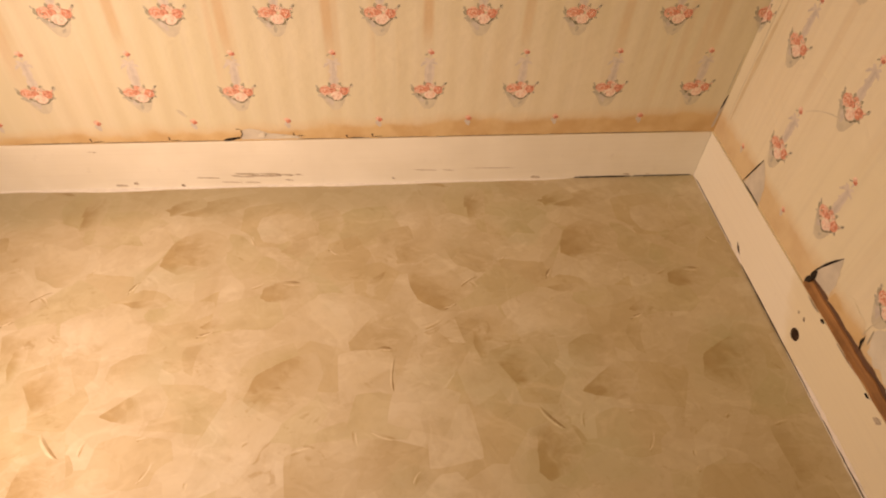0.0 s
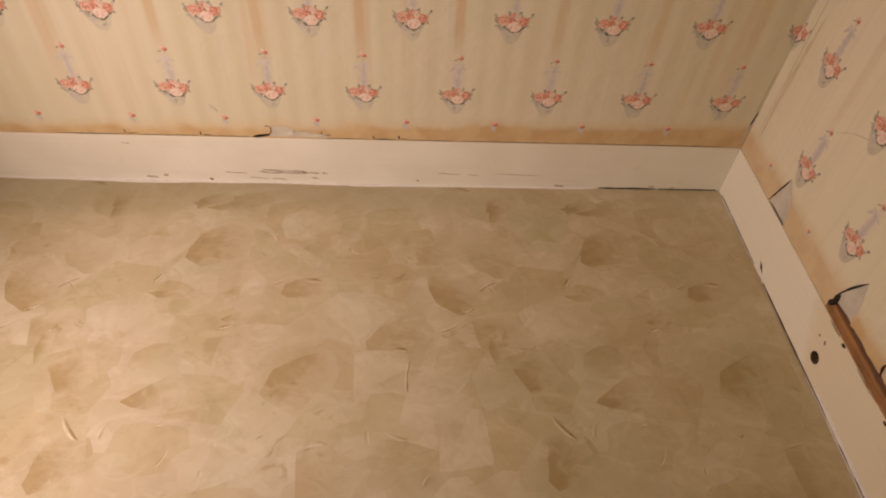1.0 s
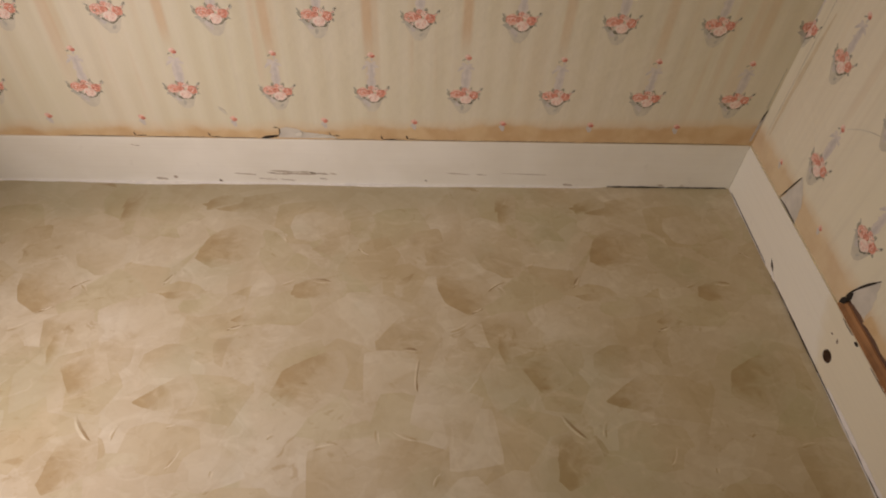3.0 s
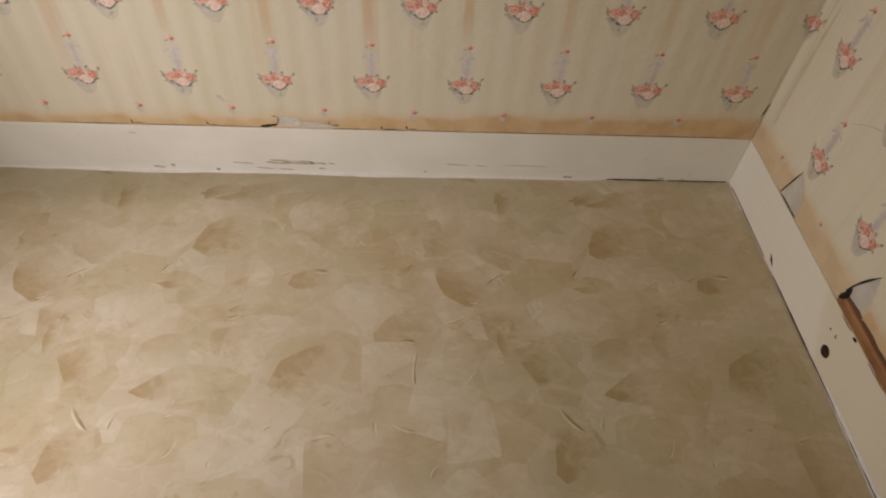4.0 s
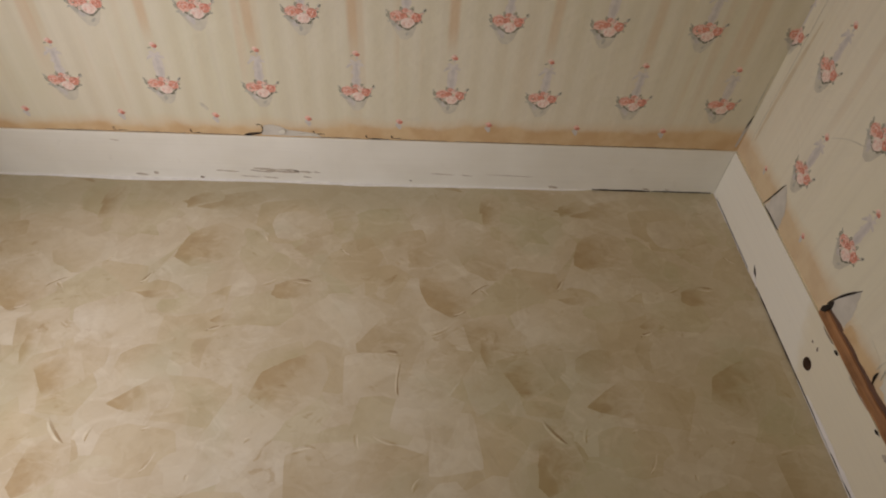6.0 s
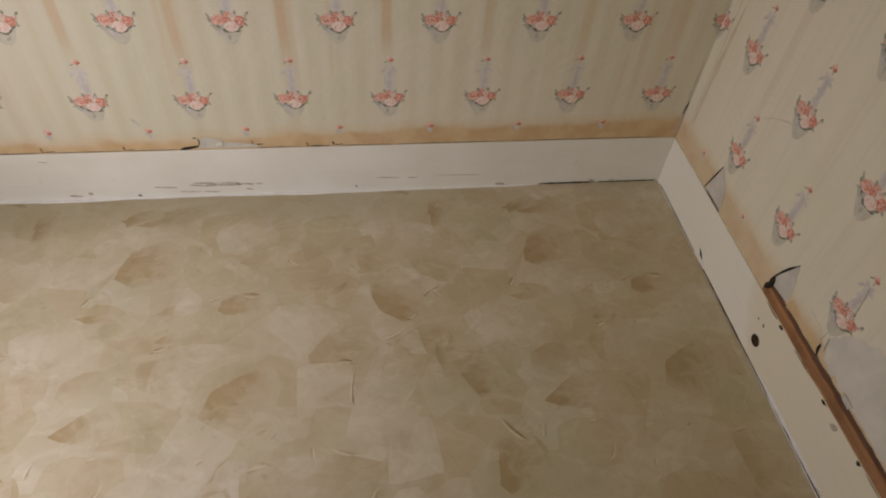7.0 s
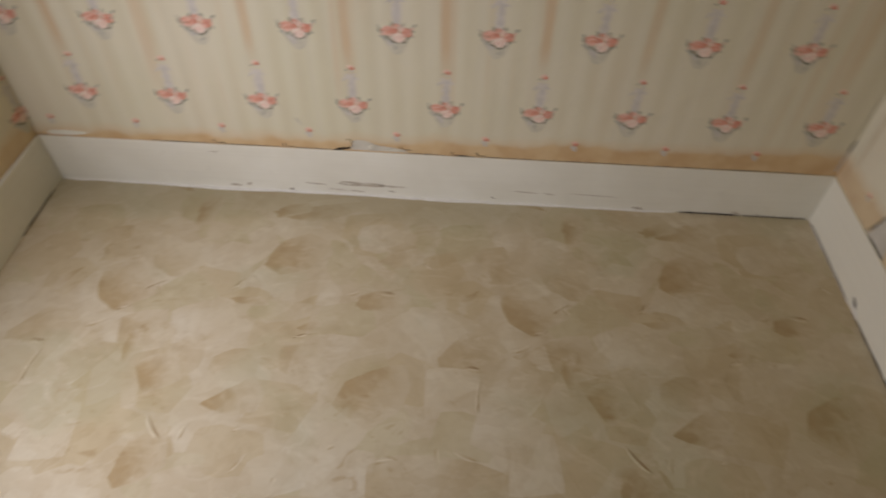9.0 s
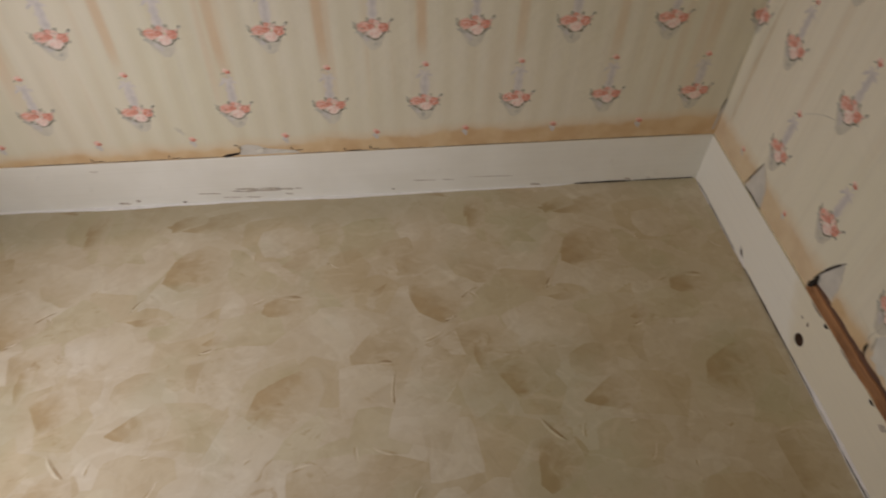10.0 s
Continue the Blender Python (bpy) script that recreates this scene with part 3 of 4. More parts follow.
mark("loose_flake", streak(-1.085, 0.147, -1.030, 0.151, 0.007, 5, rng), D + 0.0006, "plaster_white", paper_back, 0.0015)
for u, z, w in ((-1.037, 0.156, 0.0028), (-0.913, 0.148, 0.003), (-0.852, 0.150, 0.0034), (-1.324, 0.148, 0.003), (-1.500, 0.148, 0.003)):
    mark("tear", streak(u, z - 0.006, u - 0.003, z + 0.005, w, 4, rng), D, "gap", paper_back)
    mark("tear", streak(u, z - 0.006, u + rng.uniform(0.02, 0.04), z - 0.0045, 0.0017, 4, rng), D, "gap", paper_back)
mark("bare_patch", streak(-1.92, 0.147, -1.82, 0.150, 0.014, 6, rng, 0.5), D, "board", paper_back, label="lumpy white filler")
for u0, u1 in ((-1.66, -1.50), (-1.48, -1.33), (-1.31, -1.21), (-1.03, -0.93), (-0.90, -0.86), (-0.84, -0.72), (-0.70, -0.44), (-0.42, -0.05)):
    mark("seam_gap", streak(u0, top_back(u0) + 0.0008, u1, top_back(u1) + 0.001, 0.0019, 12, rng, 0.7), D, "scuff_dark", paper_back)
for u, z, o in ((-1.283, 0.222, 0), (-1.278, 0.216, 0.0003)):
    mark("stain_spot", blot(u, z, 0.018, 0.008, 8, 0.3, -0.8, rng), D + o, "shade", paper_back)
# open seam in the back right corner
mark("corner_crack", streak(-0.004, 0.155, 0.001, 0.235, 0.008, 8, rng, 0.6), D, "mist", paper_back)
mark("corner_crack", streak(-0.003, 0.21, 0.002, 0.25, 0.003, 8, rng), D + 0.0003, "gap", paper_back)
mark("corner_crack", streak(-0.003, 0.25, -0.002, 0.36, 0.0016, 14, rng, 0.7), D, "shade_deep", paper_back)

E_ = 0.0183
mark("paper_seam", streak(0.030, 0.20, 0.036, 0.75, 0.0016, 16, rng, 0.3, 0.002), E_, "shade", paper_right)
mark("stain_run", streak(0.040, 0.21, 0.052, 0.52, 0.012, 12, rng, 0.8, 0.004), E_ - 0.0001, "run", paper_right)
mark("bare_patch", torn([(0.186, 0.144), (0.225, 0.144), (0.266, 0.144), (0.260, 0.182), (0.240, 0.206), (0.218, 0.227), (0.200, 0.185)], 0.004, 1.0),
     E_, "plaster", paper_right, 0.0002, "exposed grey plaster")
mark("tear", streak(0.182, 0.141, 0.213, 0.228, 0.003, 7, rng, 0.6), E_ + 0.0003, "gap", paper_right, 0.001)
mark("tear", streak(0.186, 0.1415, 0.268, 0.143, 0.006, 7, rng), E_ + 0.0003, "gap", paper_right, 0.001)
mark("bare_patch", torn([(0.490, 0.168), (0.512, 0.174), (0.553, 0.179), (0.550, 0.211), (0.541, 0.240), (0.530, 0.260), (0.517, 0.240), (0.499, 0.202)], 0.005, 2.0),
     E_, "plaster", paper_right, 0.0002, "exposed grey plaster")
mark("tear", streak(0.488, 0.148, 0.500, 0.190, 0.014, 8, rng, 0.8, -0.003), E_ + 0.0003, "gap", paper_right, 0.001)
mark("tear", streak(0.491, 0.176, 0.531, 0.262, 0.0042, 9, rng, 0.8, 0.003), E_ + 0.0003, "gap", paper_right, 0.001)
mark("crack", streak(0.656, 0.200, 0.672, 0.270, 0.0009, 10, rng, 0.7, 0.005), E_ + 0.0007, "shade", paper_right, 0.0006)
mark("crack", streak(0.672, 0.270, 0.662, 0.358, 0.0008, 10, rng, 0.7, -0.004), E_ + 0.0007, "shade", paper_right, 0.0006)
mark("stained_flap", torn([(0.557, 0.174), (0.600, 0.176), (0.640, 0.176), (0.669, 0.178), (0.662, 0.204), (0.640, 0.222), (0.600, 0.226), (0.572, 0.220), (0.560, 0.196)], 0.004, 3.0),
     E_ + 0.0001, "flap", paper_right, 0.0002, "rust-stained loose paper flap")
mark("tear", streak(0.672, 0.176, 0.663, 0.203, 0.005, 6, rng, 1, 0.003), E_ + 0.0016, "gap", paper_right, 0.0008)
bare = [(0.680, 0.186), (0.668, 0.222), (0.688, 0.262), (0.71, 0.289), (0.76, 0.31), (0.84, 0.325), (0.97, 0.335), (1.15, 0.33), (1.6, 0.32), (1.6, 0.182), (0.9, 0.182)]
mark("tear", streak(0.675, 0.197, 0.667, 0.228, 0.002, 6, rng), E_ + 0.0012, "shade_deep", paper_right)
mark("bare_patch", torn(bare, 0.010, 4.0), E_ - 0.0001, "plaster_white", paper_right, 0.0002, "rough bare whitish plaster")
mark("loose_flake", blot(0.766, 0.184, 0.030, 0.016, 9, 0.3, -0.2, rng), E_ + 0.0005, "plaster", paper_right, 0.0015)
mark("crack", streak(0.25, 0.385, 0.343, 0.435, 0.0015, 14, rng, 0.4, 0.006), E_, "shade", paper_right)

# ---- skirting boards ----
bm = boxes((-2.0, 0.0, 0.0, T, -0.01, H))
for v in bm.verts:
    if v.co.z > 0.1:
        v.co.z = top_back(v.co.x)
board_back = rounded(part("baseboard_back", bm, "board"), 0.003)
tagged(board_back, "scuffed white-painted wooden skirting board along the back wall", "baseboard", kind="structure")
bm = boxes((-TL, 0.0, DOOR0, -0.0005, -0.01, H))
for v in bm.verts:
    if v.co.x > -0.001:
        v.co.x = -v.co.y * math.tan(radians(LEAN))
board_left = rounded(part("baseboard_left", bm, "board", m=LEFT), 0.003)
tagged(board_left, "greyed white-painted wooden skirting board ending at the doorway", "baseboard", kind="structure")


def board_with_hole():
    """The right-hand board, with the pipe hole cut through it."""
    bm = bmesh.new()
    box(bm, 0.0, 0.0225, FRONT, T, -0.01, H + 0.002)
    me = bpy.data.meshes.new("baseboard_right")
    bm.to_mesh(me)
    bm.free()
    ob = new("baseboard_right", me)
    bm = bmesh.new()
    bmesh.ops.create_cone(bm, cap_ends=True, segments=20, radius1=0.0145, radius2=0.013, depth=0.05,
                          matrix=pose(0.004, -0.551, 0.0495, 0, 90, 0))
    cut_me = bpy.data.meshes.new("cutter")
    bm.to_mesh(cut_me)
    bm.free()
    cut = new("cutter", cut_me)
    mod = ob.modifiers.new("hole", "BOOLEAN")
    mod.object, mod.operation, mod.solver = cut, "DIFFERENCE", "EXACT"
    bpy.context.view_layer.update()
    done = bpy.data.meshes.new_from_object(ob.evaluated_get(bpy.context.evaluated_depsgraph_get()))
    ob.modifiers.clear()
    ob.data = done
    bpy.data.objects.remove(cut)
    done.materials.clear()
    done.materials.append(M["board_two"])
    done.materials.append(M["hole"])
    for f in done.polygons:
        inside = abs(f.center.y + 0.551) < 0.02 and abs(f.center.z - 0.0495) < 0.02
        f.material_index = 1 if inside and abs(f.normal.x) < 0.6 else 0
    return ob


def two_tone():
    n = Nodes("white_and_cream_gloss", 0.42, 0.4)
    x, y, z = n.split(n.pos)
    wob = n.calc("MULTIPLY", n.calc("SUBTRACT", n.noise(n.pos, 11, 4), 0.5), 0.12)
    slant = n.calc("ADD", n.calc("ADD", y, n.calc("MULTIPLY", z, -0.5)), wob)
    f = n.ramp(slant, -0.53, -0.57)
    brush = n.noise(n.scaled(n.pos, (3, 3, 160)), 1.0, 3)
    # the white is lighter than the other boards', making up for dim light here
    c = n.mix(f, (0.81, 0.78, 0.665), (0.76, 0.70, 0.54))
    c = n.mix(n.ramp(brush, 0.4, 0.75, 0, 0.07), c, (0.45, 0.40, 0.33))
    c = n.mix(n.ramp(n.noise(n.pos, 23, 5, 0.65), 0.64, 0.74, 0, 0.15), c, (0.30, 0.26, 0.21))
    n.bump(n.calc("ADD", brush, n.noise(n.pos, 30, 4)), 0.3, 0.002)
    return n.done(c)


M["board_two"] = two_tone()
board_right = tagged(board_with_hole(), "white and cream painted skirting board with a drilled pipe hole", "baseboard", kind="structure")
# near-black plate stands in for the shade deep inside the hole
part("hole_back", boxes((0.0205, 0.0215, -0.570, -0.532, 0.032, 0.067)), "gap", board_right)

# bare wood above the right board, where the paper has come away: an orange lower edge and a darker brown strip behind
# it
def wood_strip(name, profile, mat, label):
    bm = bmesh.new()
    rows = []
    for i in range(161):
        y = -0.488 - 1.9 * i / 160
        e = 0.0018 * noise.noise(Vector((y * 30, 1.5, 0))) + 0.0012 * noise.noise(Vector((y * 90, 4.5, 0)))
        rows.append([bm.verts.new((x + e * a, y, z + e * b)) for x, z, a, b in profile])
    for a, b in zip(rows, rows[1:]):
        for j in range(len(profile) - 1):
            bm.faces.new((a[j], b[j], b[j + 1], a[j + 1]))
    bm.normal_update()
    return part(name, bm, mat, board_right, label)


wood_strip("bare_wood_edge", [(0.0008, H + 0.001, 1, 0), (0.0022, H + 0.0045, 1, 0), (0.0065, H + 0.009, 1, 1), (0.0085, H + 0.0185, 0, 1.5), (0.0115, H + 0.0195, 0, 1.5)],
           "wood", "bare orange-brown wood along the top edge")
wood_strip("dark_wood_strip", [(0.0105, H + 0.016, 0, 0), (0.0135, H + 0.024, 1, 1), (0.0155, H + 0.056, 0, 0)], "lath", "darker brown strip of old wood behind the edge")


def on_board(name, ring, mat, parent, m, thick=0.0003):
    bm = bmesh.new()
    slab(bm, ring, thick)
    return part(name, bm, mat, parent, m=m)


RB = pose(0, 0, 0, 0, 0, -90)
rng = random.Random(4)
for u, z, w, h, a, k in ((0.526, 0.093, 0.007, 0.005, 0, "scuff_dark"), (0.546, 0.095, 0.006, 0.011, 0.3, "scuff_dark"), (0.580, 0.137, 0.013, 0.007, 0.2, "gap"),
                         (0.742, 0.137, 0.014, 0.007, 0.2, "gap"), (0.784, 0.128, 0.016, 0.012, 0.5, "scuff"), (0.854, 0.137, 0.012, 0.008, 0.2, "gap"),
                         (0.545, 0.1395, 0.05, 0.004, 0, "scuff_dark"), (0.66, 0.140, 0.06, 0.003, 0, "scuff_dark"), (0.90, 0.140, 0.05, 0.003, 0, "scuff_dark")):
    on_board("scuff", blot(u, z, w, h, 8, 0.3, a, rng), k, board_right, RB)
# pale strips painted for the highlight on the board's bevelled foot
for u0, u1 in ((0.60, 0.86), (0.84, 1.12), (1.10, 1.45)):
    on_board("bevel_highlight", streak(u0, 0.009, u1, 0.010, 0.011, 16, rng, 0.6), "paint", board_right, RB, 0.0008)
on_board("chip", streak(0.272, 0.030, 0.306, 0.006, 0.007, 6, rng), "gap", board_right, RB)
on_board("chip", streak(0.282, 0.016, 0.320, 0.0015, 0.009, 6, rng), "paint", board_right, RB, 0.0012)
BB = pose(0, 0, 0)
for x, z, l, w, k in ((-1.160, 0.043, 0.060, 0.004, "scuff"), (-1.118, 0.036, 0.085, 0.0045, "scuff"), (-1.165, 0.0345, 0.045, 0.003, "scuff"),
                      (-1.255, 0.033, 0.055, 0.003, "scuff"), (-1.062, 0.037, 0.030, 0.004, "scuff"), (-1.035, 0.037, 0.018, 0.003, "scuff"),
                      (-1.200, 0.017, 0.050, 0.0025, "scuff"), (-1.150, 0.015, 0.040, 0.003, "scuff"), (-1.060, 0.020, 0.020, 0.003, "scuff"),
                      (-1.465, 0.014, 0.030, 0.006, "scuff"), (-1.43, 0.02, 0.012, 0.008, "scuff"), (-1.32, 0.010, 0.010, 0.005, "scuff_dark"),
                      (-0.720, 0.043, 0.060, 0.002, "scuff"), (-0.66, 0.041, 0.03, 0.0018, "scuff"), (-0.80, 0.018, 0.008, 0.003, "scuff_dark"),
                      (-0.432, 0.010, 0.026, 0.006, "scuff"), (-0.187, 0.013, 0.018, 0.004, "scuff"), (-0.13, 0.012, 0.012, 0.003, "scuff"),
                      (-1.50, 0.12, 0.02, 0.002, "scuff"), (-1.105, 0.042, 0.05, 0.003, "scuff"), (-1.085, 0.0385, 0.016, 0.006, "scuff"), (-1.185, 0.037, 0.03, 0.003, "scuff"), (-0.55, 0.045, 0.12, 0.0012, "scuff")):
    on_board("scuff", streak(x * 1.006 - l / 2, z - 0.002, x * 1.006 + l / 2, z - 0.005, w * 1.25, 9, rng, 0.9), k, board_back, BB)
LB = pose(0, 0, 0, 0, 0, 90 + LEAN)
for u, z, w, h, a in ((-0.49, 0.108, 0.011, 0.008, 0.4), (-0.497, 0.094, 0.008, 0.014, 0.2), (-0.735, 0.03, 0.03, 0.02, 0.5), (-0.70, 0.055, 0.02, 0.012, 0.1), (-0.78, 0.01, 0.03, 0.012, 0.2)):
    on_board("scuff", blot(u, z, w, h, 9, 0.35, a, rng), "scuff", board_left, LB)
for u, z, w, h, a in ((-0.790, 0.085, 0.016, 0.022, 0.4), (-0.806, 0.052, 0.022, 0.030, 0.2), (-0.822, 0.098, 0.014, 0.026, 0.1),
                      (-0.835, 0.060, 0.018, 0.034, 0.3), (-0.846, 0.024, 0.016, 0.028, 0.0), (-0.778, 0.040, 0.012, 0.014, 0.6)):
    on_board("scuff", blot(u, z, w, h, 10, 0.45, a, rng), "scuff_dark" if u < -0.83 else "scuff", board_left, LB)


# spilled white paint, and dark strips for the gap and foot shade where boards meet the vinyl
def paint_edge(u0, u1, width, seed, parent, m, name="paint_edge", mat="paint", high=0.001, lift=0.0008):
    bm = bmesh.new()
    rows = []
    n = int(abs(u1 - u0) / 0.008)
    for i in range(n + 1):
        u = u0 + (u1 - u0) * i / n
        w = width(u) + 0.004 * noise.noise(Vector((u * 9, seed, 0))) + 0.0018 * noise.noise(Vector((u * 45, seed, 3)))
        w = max(0.0004, w * min(1, abs(u - u0) / 0.05 + 0.05, abs(u1 - u) / 0.05 + 0.05))
        rows.append([bm.verts.new((u, 0.001, high + lift)), bm.verts.new((u, -w, high + lift - 0.0004)), bm.verts.new((u, -w - 0.0006, 0.0))])
    for a, b in zip(rows, rows[1:]):
        for j in range(2):
            bm.faces.new((a[j], a[j + 1], b[j + 1], b[j]))
    bmesh.ops.recalc_face_normals(bm, faces=bm.faces)
    for f in bm.faces:
        if f.normal.z < 0:
            f.normal_flip()
    return part(name, bm, mat, parent, m=m)


paint_edge(-1.94, -0.34, lambda u: 0.005 + 0.006 * math.exp(-((u + 1.49) / 0.12) ** 2) + 0.004 * math.exp(-((u + 0.9) / 0.15) ** 2), 1.0, board_back, BB)
paint_edge(0.56, 2.3, lambda u: 0.0012, 2.0, board_right, RB)
paint_edge(0.0, 0.272, lambda u: 0.0005, 5.0, board_right, RB)


def gap_shade(u0, u1, w, parent, m):
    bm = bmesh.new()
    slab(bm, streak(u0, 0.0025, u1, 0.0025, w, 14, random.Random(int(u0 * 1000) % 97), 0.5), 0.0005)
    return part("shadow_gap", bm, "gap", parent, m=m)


gap_shade(-0.22, -0.05, 0.004, board_left, LB)
# this strip paints in the soft shade along the board's foot
gap_shade(-0.70, -0.55, 0.0022, board_left, LB)
gap_shade(-0.33, -0.175, 0.005, board_back, BB)
gap_shade(-0.17, -0.01, 0.0035, board_back, BB)
gap_shade(0.02, 0.26, 0.003, board_right, RB)
gap_shade(0.30, 0.62, 0.004, board_right, RB)
gap_shade(0.60, 1.2, 0.004, board_right, RB)


# ---- floor print: overlapping shards, repeated with the sheet's pattern ----
LAYER = [0.00002]
OUTLINE = {
    "kite": [(-0.5, 0), (-0.1, 0.3), (0.35, 0.5), (0.5, 0.0), (0.3, -0.3), (-0.05, -0.5), (-0.28, -0.26)],
    "moon": [(0.15, 0.5), (-0.15, 0.42), (-0.38, 0.22), (-0.5, -0.05), (-0.46, -0.34), (-0.2, -0.5), (0.2, -0.42), (0.5, -0.1), (0.42, 0.3)],
    "fan": [(-0.5, -0.1), (-0.46, -0.4), (-0.2, -0.5), (0.2, -0.45), (0.5, 0.1), (0.45, 0.45), (0.15, 0.5), (-0.15, 0.42), (-0.36, 0.2)],
    "slab": [(-0.48, -0.5), (0.45, -0.46), (0.5, 0.42), (-0.1, 0.5), (-0.5, 0.44)],
}


def curved(ring, steps, rng, jitter):
    """A closed outline, rounded between its corners, with a torn waver."""
    out = []
    n = len(ring)
    for i in range(n):
        p0, p1, p2, p3 = ring[i - 1], ring[i], ring[(i + 1) % n], ring[(i + 2) % n]
        for k in range(steps):
            t = k / steps
            q = []
            for a in (0, 1):
                m1, m2 = (p2[a] - p0[a]) * 0.13, (p3[a] - p1[a]) * 0.13
                h = (2 * t ** 3 - 3 * t ** 2 + 1) * p1[a] + (t ** 3 - 2 * t ** 2 + t) * m1 + (3 * t ** 2 - 2 * t ** 3) * p2[a] + (t ** 3 - t ** 2) * m2
                q.append(h + rng.uniform(-jitter, jitter))
            out.append(tuple(q))
    return out


def shard_ring(kind, L, W, seed):
    rng = random.Random(seed)
    if kind == "sliver":
        return streak(-L / 2, 0, L / 2, 0, W * 0.6, 6, rng, 1, rng.choice([-1, 1]) * rng.uniform(0.04, 0.13) * L)
    if kind in OUTLINE:
        base = OUTLINE[kind]
    else:
        k = rng.randint(5, 8)
        start = rng.uniform(0, 6.28)
        cut = sorted(start + 6.283 * (i + rng.uniform(-0.3, 0.3)) / k for i in range(k))
        base = [(0.5 * math.cos(a), 0.5 * math.sin(a)) for a in cut]
    ring = [(x * L + rng.uniform(-0.09, 0.09) * L, y * W + rng.uniform(-0.09, 0.09) * W) for x, y in base]
    return curved(ring, 4, rng, 0.0012)


def shard(kind, x, y, L, W, angle, tone, seed=None, name="shard"):
    """One printed shard and its repeats; it is strongest at its own -x edge."""
    LAYER[0] += 0.0000012
    ring = shard_ring(kind, L, W, seed if seed is not None else int(abs(x * 7919 + y * 104729) * 10))
    bm = bmesh.new()
    top = [bm.verts.new((px, py, 0.00001)) for px, py in ring]
    low = [bm.verts.new((px, py, 0)) for px, py in ring]
    if sum(a[0] * b[1] - b[0] * a[1] for a, b in zip(ring, ring[1:] + ring[:1])) < 0:
        top.reverse()
        low.reverse()
    bm.faces.new(top)
    for i in range(len(top)):
        j = (i + 1) % len(top)
        bm.faces.new((top[i], low[i], low[j], top[j])).material_index = 1
    me = bpy.data.meshes.new(name)
    bm.to_mesh(me)
    bm.free()
    me.materials.append(M[tone])
    me.materials.append(M["fl_edge"])
    for k in range(-3, 4):
        px = x + k * SHEET
        if -2.0 < px < 0.06:
            ob = new(name, me)
            ob.parent = floor
            ob.matrix_basis = pose(px, y, LAYER[0], 0, 0, angle)


def crease(x, y, L, angle, w=0.008):
    """A printed fold: a thin dark line with a pale torn lip beside it."""
    shard("sliver", x, y, L * 0.9, w * 1.15, angle, "fl_dark" if w > 0.006 else "fl_brown", name="fold")
    a = radians(angle + 90)
    shard("sliver", x + 0.005 * math.cos(a), y + 0.005 * math.sin(a), L * 0.8, w * 0.8, angle, "fl_lip", name="fold_lip")


# faint ground shards
rng = random.Random(77)
for i in range(90):
    a = (i * 0.618) % 1.0
    b = (i + 0.5) / 90
    shard(rng.choice(["blob", "blob", "slab", "kite"]), -1.40 + a * SHEET, -0.03 - b * 1.2, rng.uniform(0.12, 0.22), rng.uniform(0.09, 0.16), rng.uniform(0, 360),
          rng.choice(["fl_tan", "fl_even_pale", "fl_even_olive", "fl_even_tan", "fl_even_pale", "fl_olive", "fl_pale"]), i)

# broad pale and tan shards of one repeat
for kind, x, y, L, W, angle, tone in (
        ("slab", -0.878, -0.561, 0.115, 0.112, 4, "fl_even_pale"), ("slab", -0.850, -0.655, 0.125, 0.085, -8, "fl_even_olive"), ("slab", -0.720, -0.690, 0.120, 0.100, 95, "fl_even_pale"), ("kite", -1.400, -0.230, 0.20, 0.13, 25, "fl_even_pale"), ("slab", -1.120, -0.690, 0.15, 0.12, 60, "fl_even_pale"), ("blob", -1.075, -0.150, 0.12, 0.10, 20, "fl_pale"),
        ("kite", -1.150, -0.500, 0.16, 0.12, 220, "fl_pale"), ("slab", -1.420, -0.430, 0.15, 0.10, 15, "fl_pale"),
        ("kite", -1.190, -0.760, 0.14, 0.11, 160, "fl_pale"), ("slab", -0.770, -0.640, 0.12, 0.10, -20, "fl_pale"),
        ("fan", -0.640, -0.560, 0.15, 0.11, 215, "fl_tan"), ("kite", -0.720, -0.530, 0.12, 0.12, 200, "fl_tan"),
        ("moon", -1.440, -0.530, 0.10, 0.09, 60, "fl_tan"), ("moon", -1.320, -0.530, 0.09, 0.10, -60, "fl_tan"),
        ("fan", -1.460, -0.740, 0.16, 0.11, 185, "fl_tan"), ("moon", -1.545, -0.250, 0.12, 0.12, 60, "fl_tan"),
        ("kite", -1.440, -0.170, 0.14, 0.08, 150, "fl_olive"), ("slab", -0.955, -0.775, 0.12, 0.13, 10, "fl_tan"),
        ("moon", -0.970, -0.130, 0.09, 0.11, 40, "fl_olive"), ("blob", -0.760, -0.235, 0.12, 0.08, 20, "fl_tan"),
        ("slab", -0.630, -0.465, 0.10, 0.11, 15, "fl_tan"), ("blob", -1.530, -0.470, 0.11, 0.075, 0, "fl_tan"),
        ("blob", -1.020, -0.170, 0.10, 0.09, 110, "fl_tan"), ("moon", -1.270, -0.390, 0.14, 0.06, 0, "fl_olive")):
    shard(kind, x, y, L, W, angle, tone)

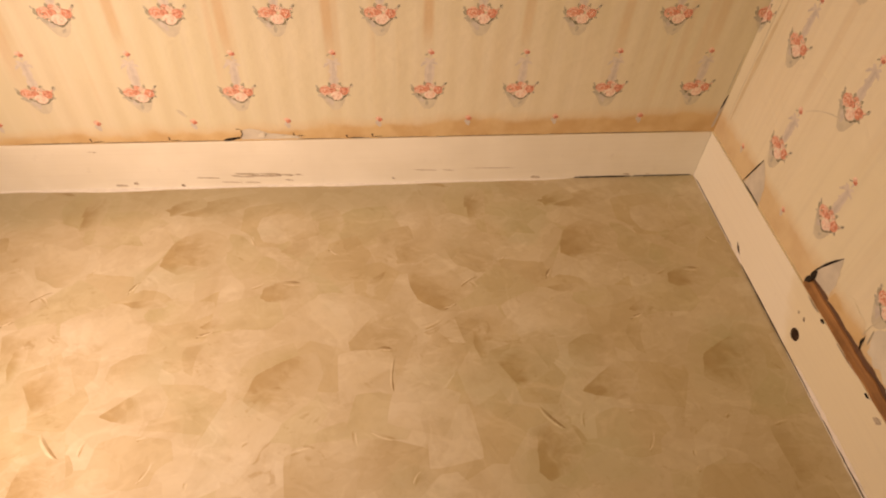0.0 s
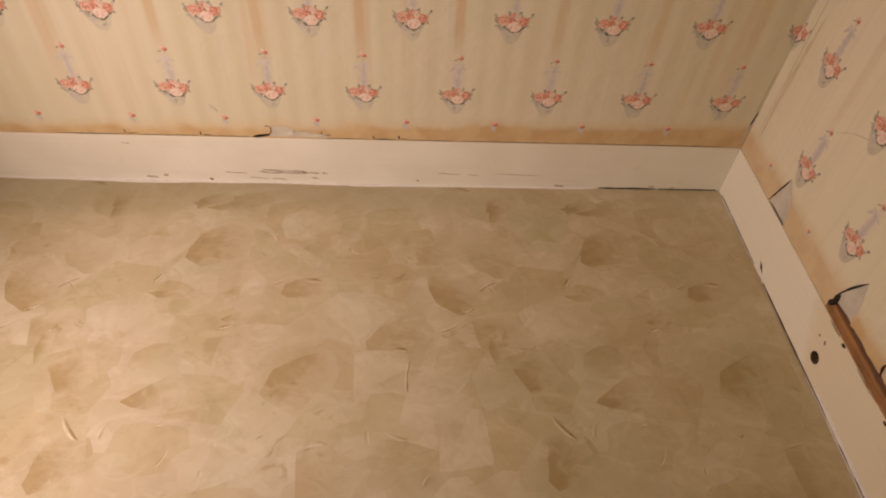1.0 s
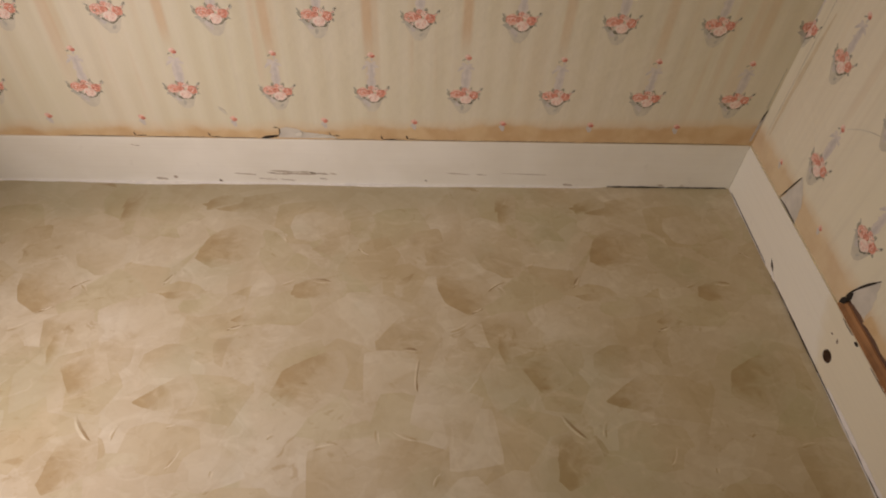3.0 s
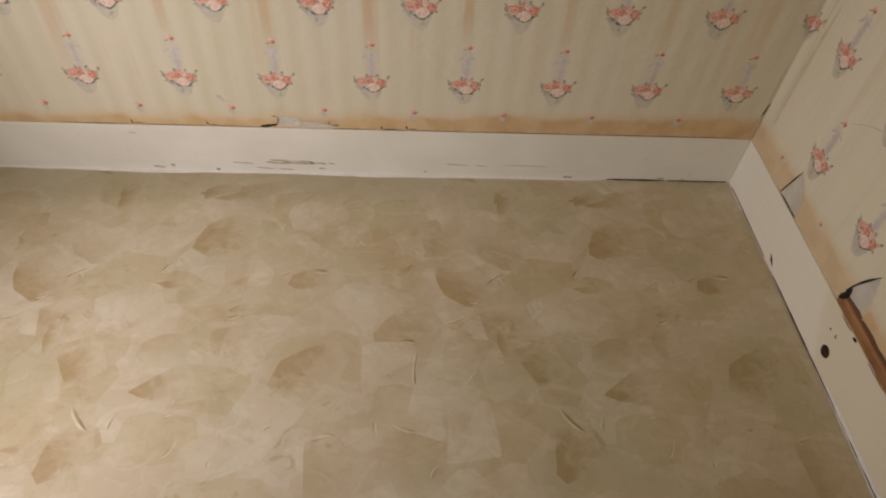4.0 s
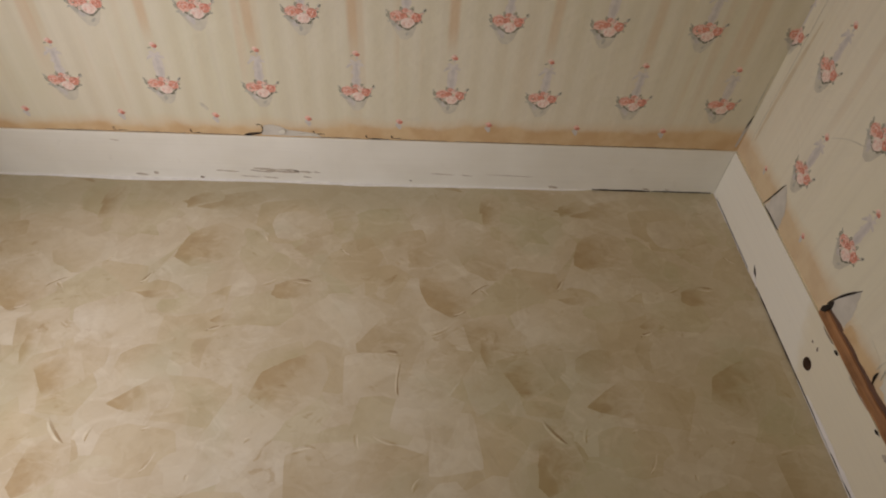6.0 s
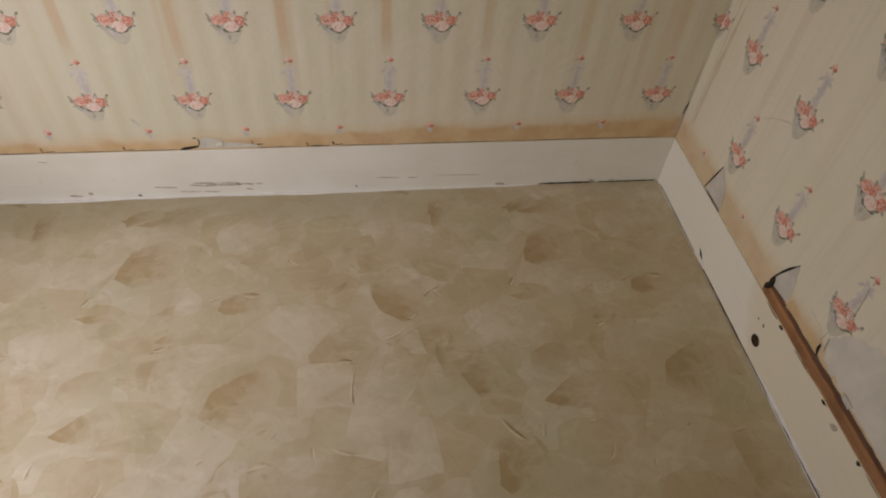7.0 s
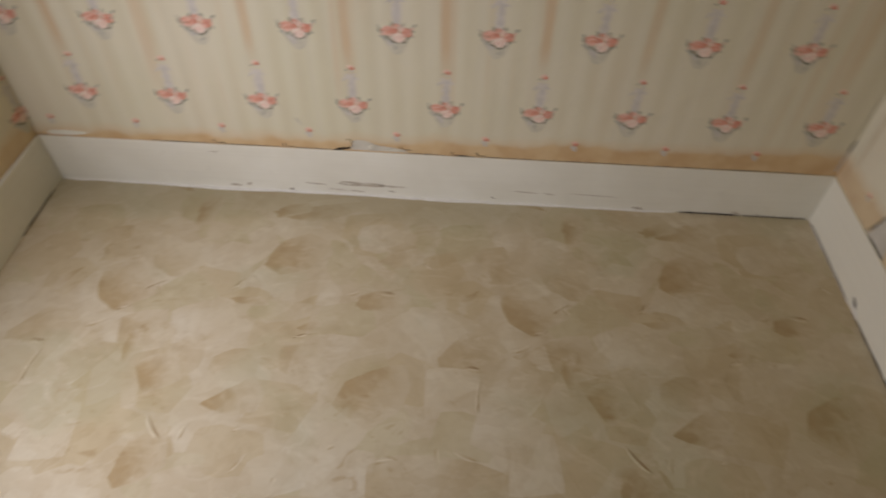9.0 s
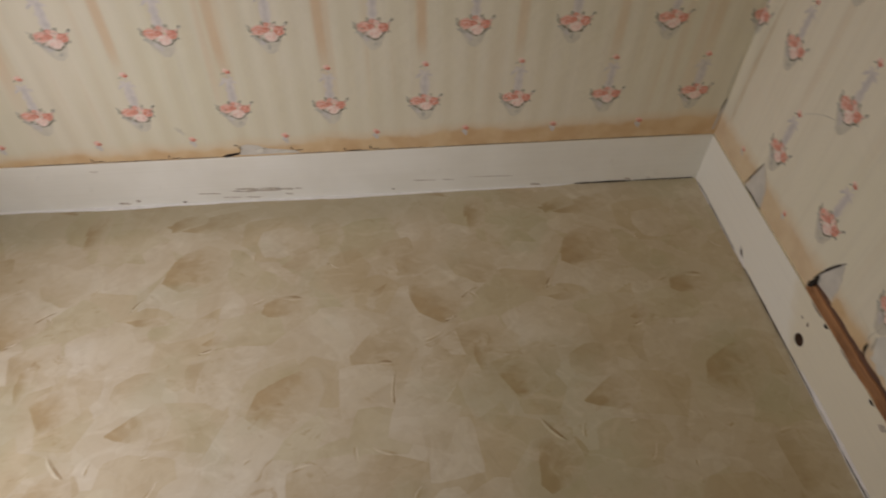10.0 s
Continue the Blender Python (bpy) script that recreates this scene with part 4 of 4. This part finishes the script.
# the strongly marked shards of one repeat
for kind, x, y, L, W, angle, tone in (
        ("kite", -1.304, -0.608, 0.128, 0.092, 12, "fl_brown"), ("moon", -1.028, -0.582, 0.125, 0.155, -26, "fl_brown"),
        ("fan", -0.722, -0.335, 0.130, 0.150, 48, "fl_brown"), ("kite", -0.857, -0.337, 0.078, 0.032, 236, "fl_brown"),
        ("moon", -1.262, -0.215, 0.155, 0.125, 10, "fl_brown"), ("kite", -1.195, -0.424, 0.062, 0.028, 18, "fl_brown"),
        ("blob", -1.045, -0.345, 0.130, 0.065, 11, "fl_brown"), ("slab", -0.603, -0.093, 0.050, 0.115, -4, "fl_brown"),
        ("fan", -0.525, -0.735, 0.130, 0.105, 40, "fl_brown"), ("slab", -0.560, -0.555, 0.085, 0.080, 30, "fl_brown"),
        ("kite", -0.330, -0.070, 0.270, 0.070, 8, "fl_brown"), ("kite", -0.100, -0.215, 0.110, 0.070, 10, "fl_tan"),
        ("kite", -0.430, -0.368, 0.090, 0.030, -6, "fl_brown"), ("blob", -1.310, -0.072, 0.120, 0.045, 20, "fl_brown"),
        ("kite", -0.700, -0.012, 0.070, 0.022, 160, "fl_brown"), ("blob", -0.640, -0.500, 0.035, 0.090, 5, "fl_brown"),
        ("kite", -1.530, -0.060, 0.085, 0.030, 65, "fl_brown")):
    shard(kind, x, y, L, W, angle, tone)

# folds
for x, y, L, angle, w in (
        (-0.820, -0.565, 0.095, 86, 0.009), (-0.842, -0.506, 0.038, 176, 0.009), (-0.524, -0.677, 0.078, 130, 0.010),
        (-1.374, -0.322, 0.050, 60, 0.007), (-1.204, -0.454, 0.046, 20, 0.008), (-0.694, -0.407, 0.036, 28, 0.010),
        (-1.040, -0.322, 0.050, 172, 0.007), (-0.847, -0.691, 0.095, 155, 0.0055), (-0.994, -0.720, 0.075, 11, 0.0055),
        (-1.378, -0.686, 0.060, 78, 0.0055), (-1.094, -0.698, 0.030, 30, 0.0055), (-0.735, -0.450, 0.090, 30, 0.0055),
        (-0.900, -0.700, 0.060, -82, 0.0055), (-1.110, -0.330, 0.063, 27, 0.0055), (-1.188, -0.797, 0.029, 41, 0.0055),
        (-0.953, -0.240, 0.045, -42, 0.0065), (-0.556, -0.270, 0.036, 58, 0.0055), (-0.784, -0.781, 0.057, 56, 0.0055),
        (-1.259, -0.740, 0.085, 63, 0.0055), (-1.138, -0.189, 0.073, 115, 0.0055), (-0.640, -0.351, 0.051, -55, 0.0055),
        (-1.560, -0.340, 0.060, 35, 0.0065), (-0.366, -0.677, 0.033, 18, 0.0055), (-0.276, -0.767, 0.025, -92, 0.0055)):
    crease(x, y, L if w > 0.006 else L * 0.65, angle, w)
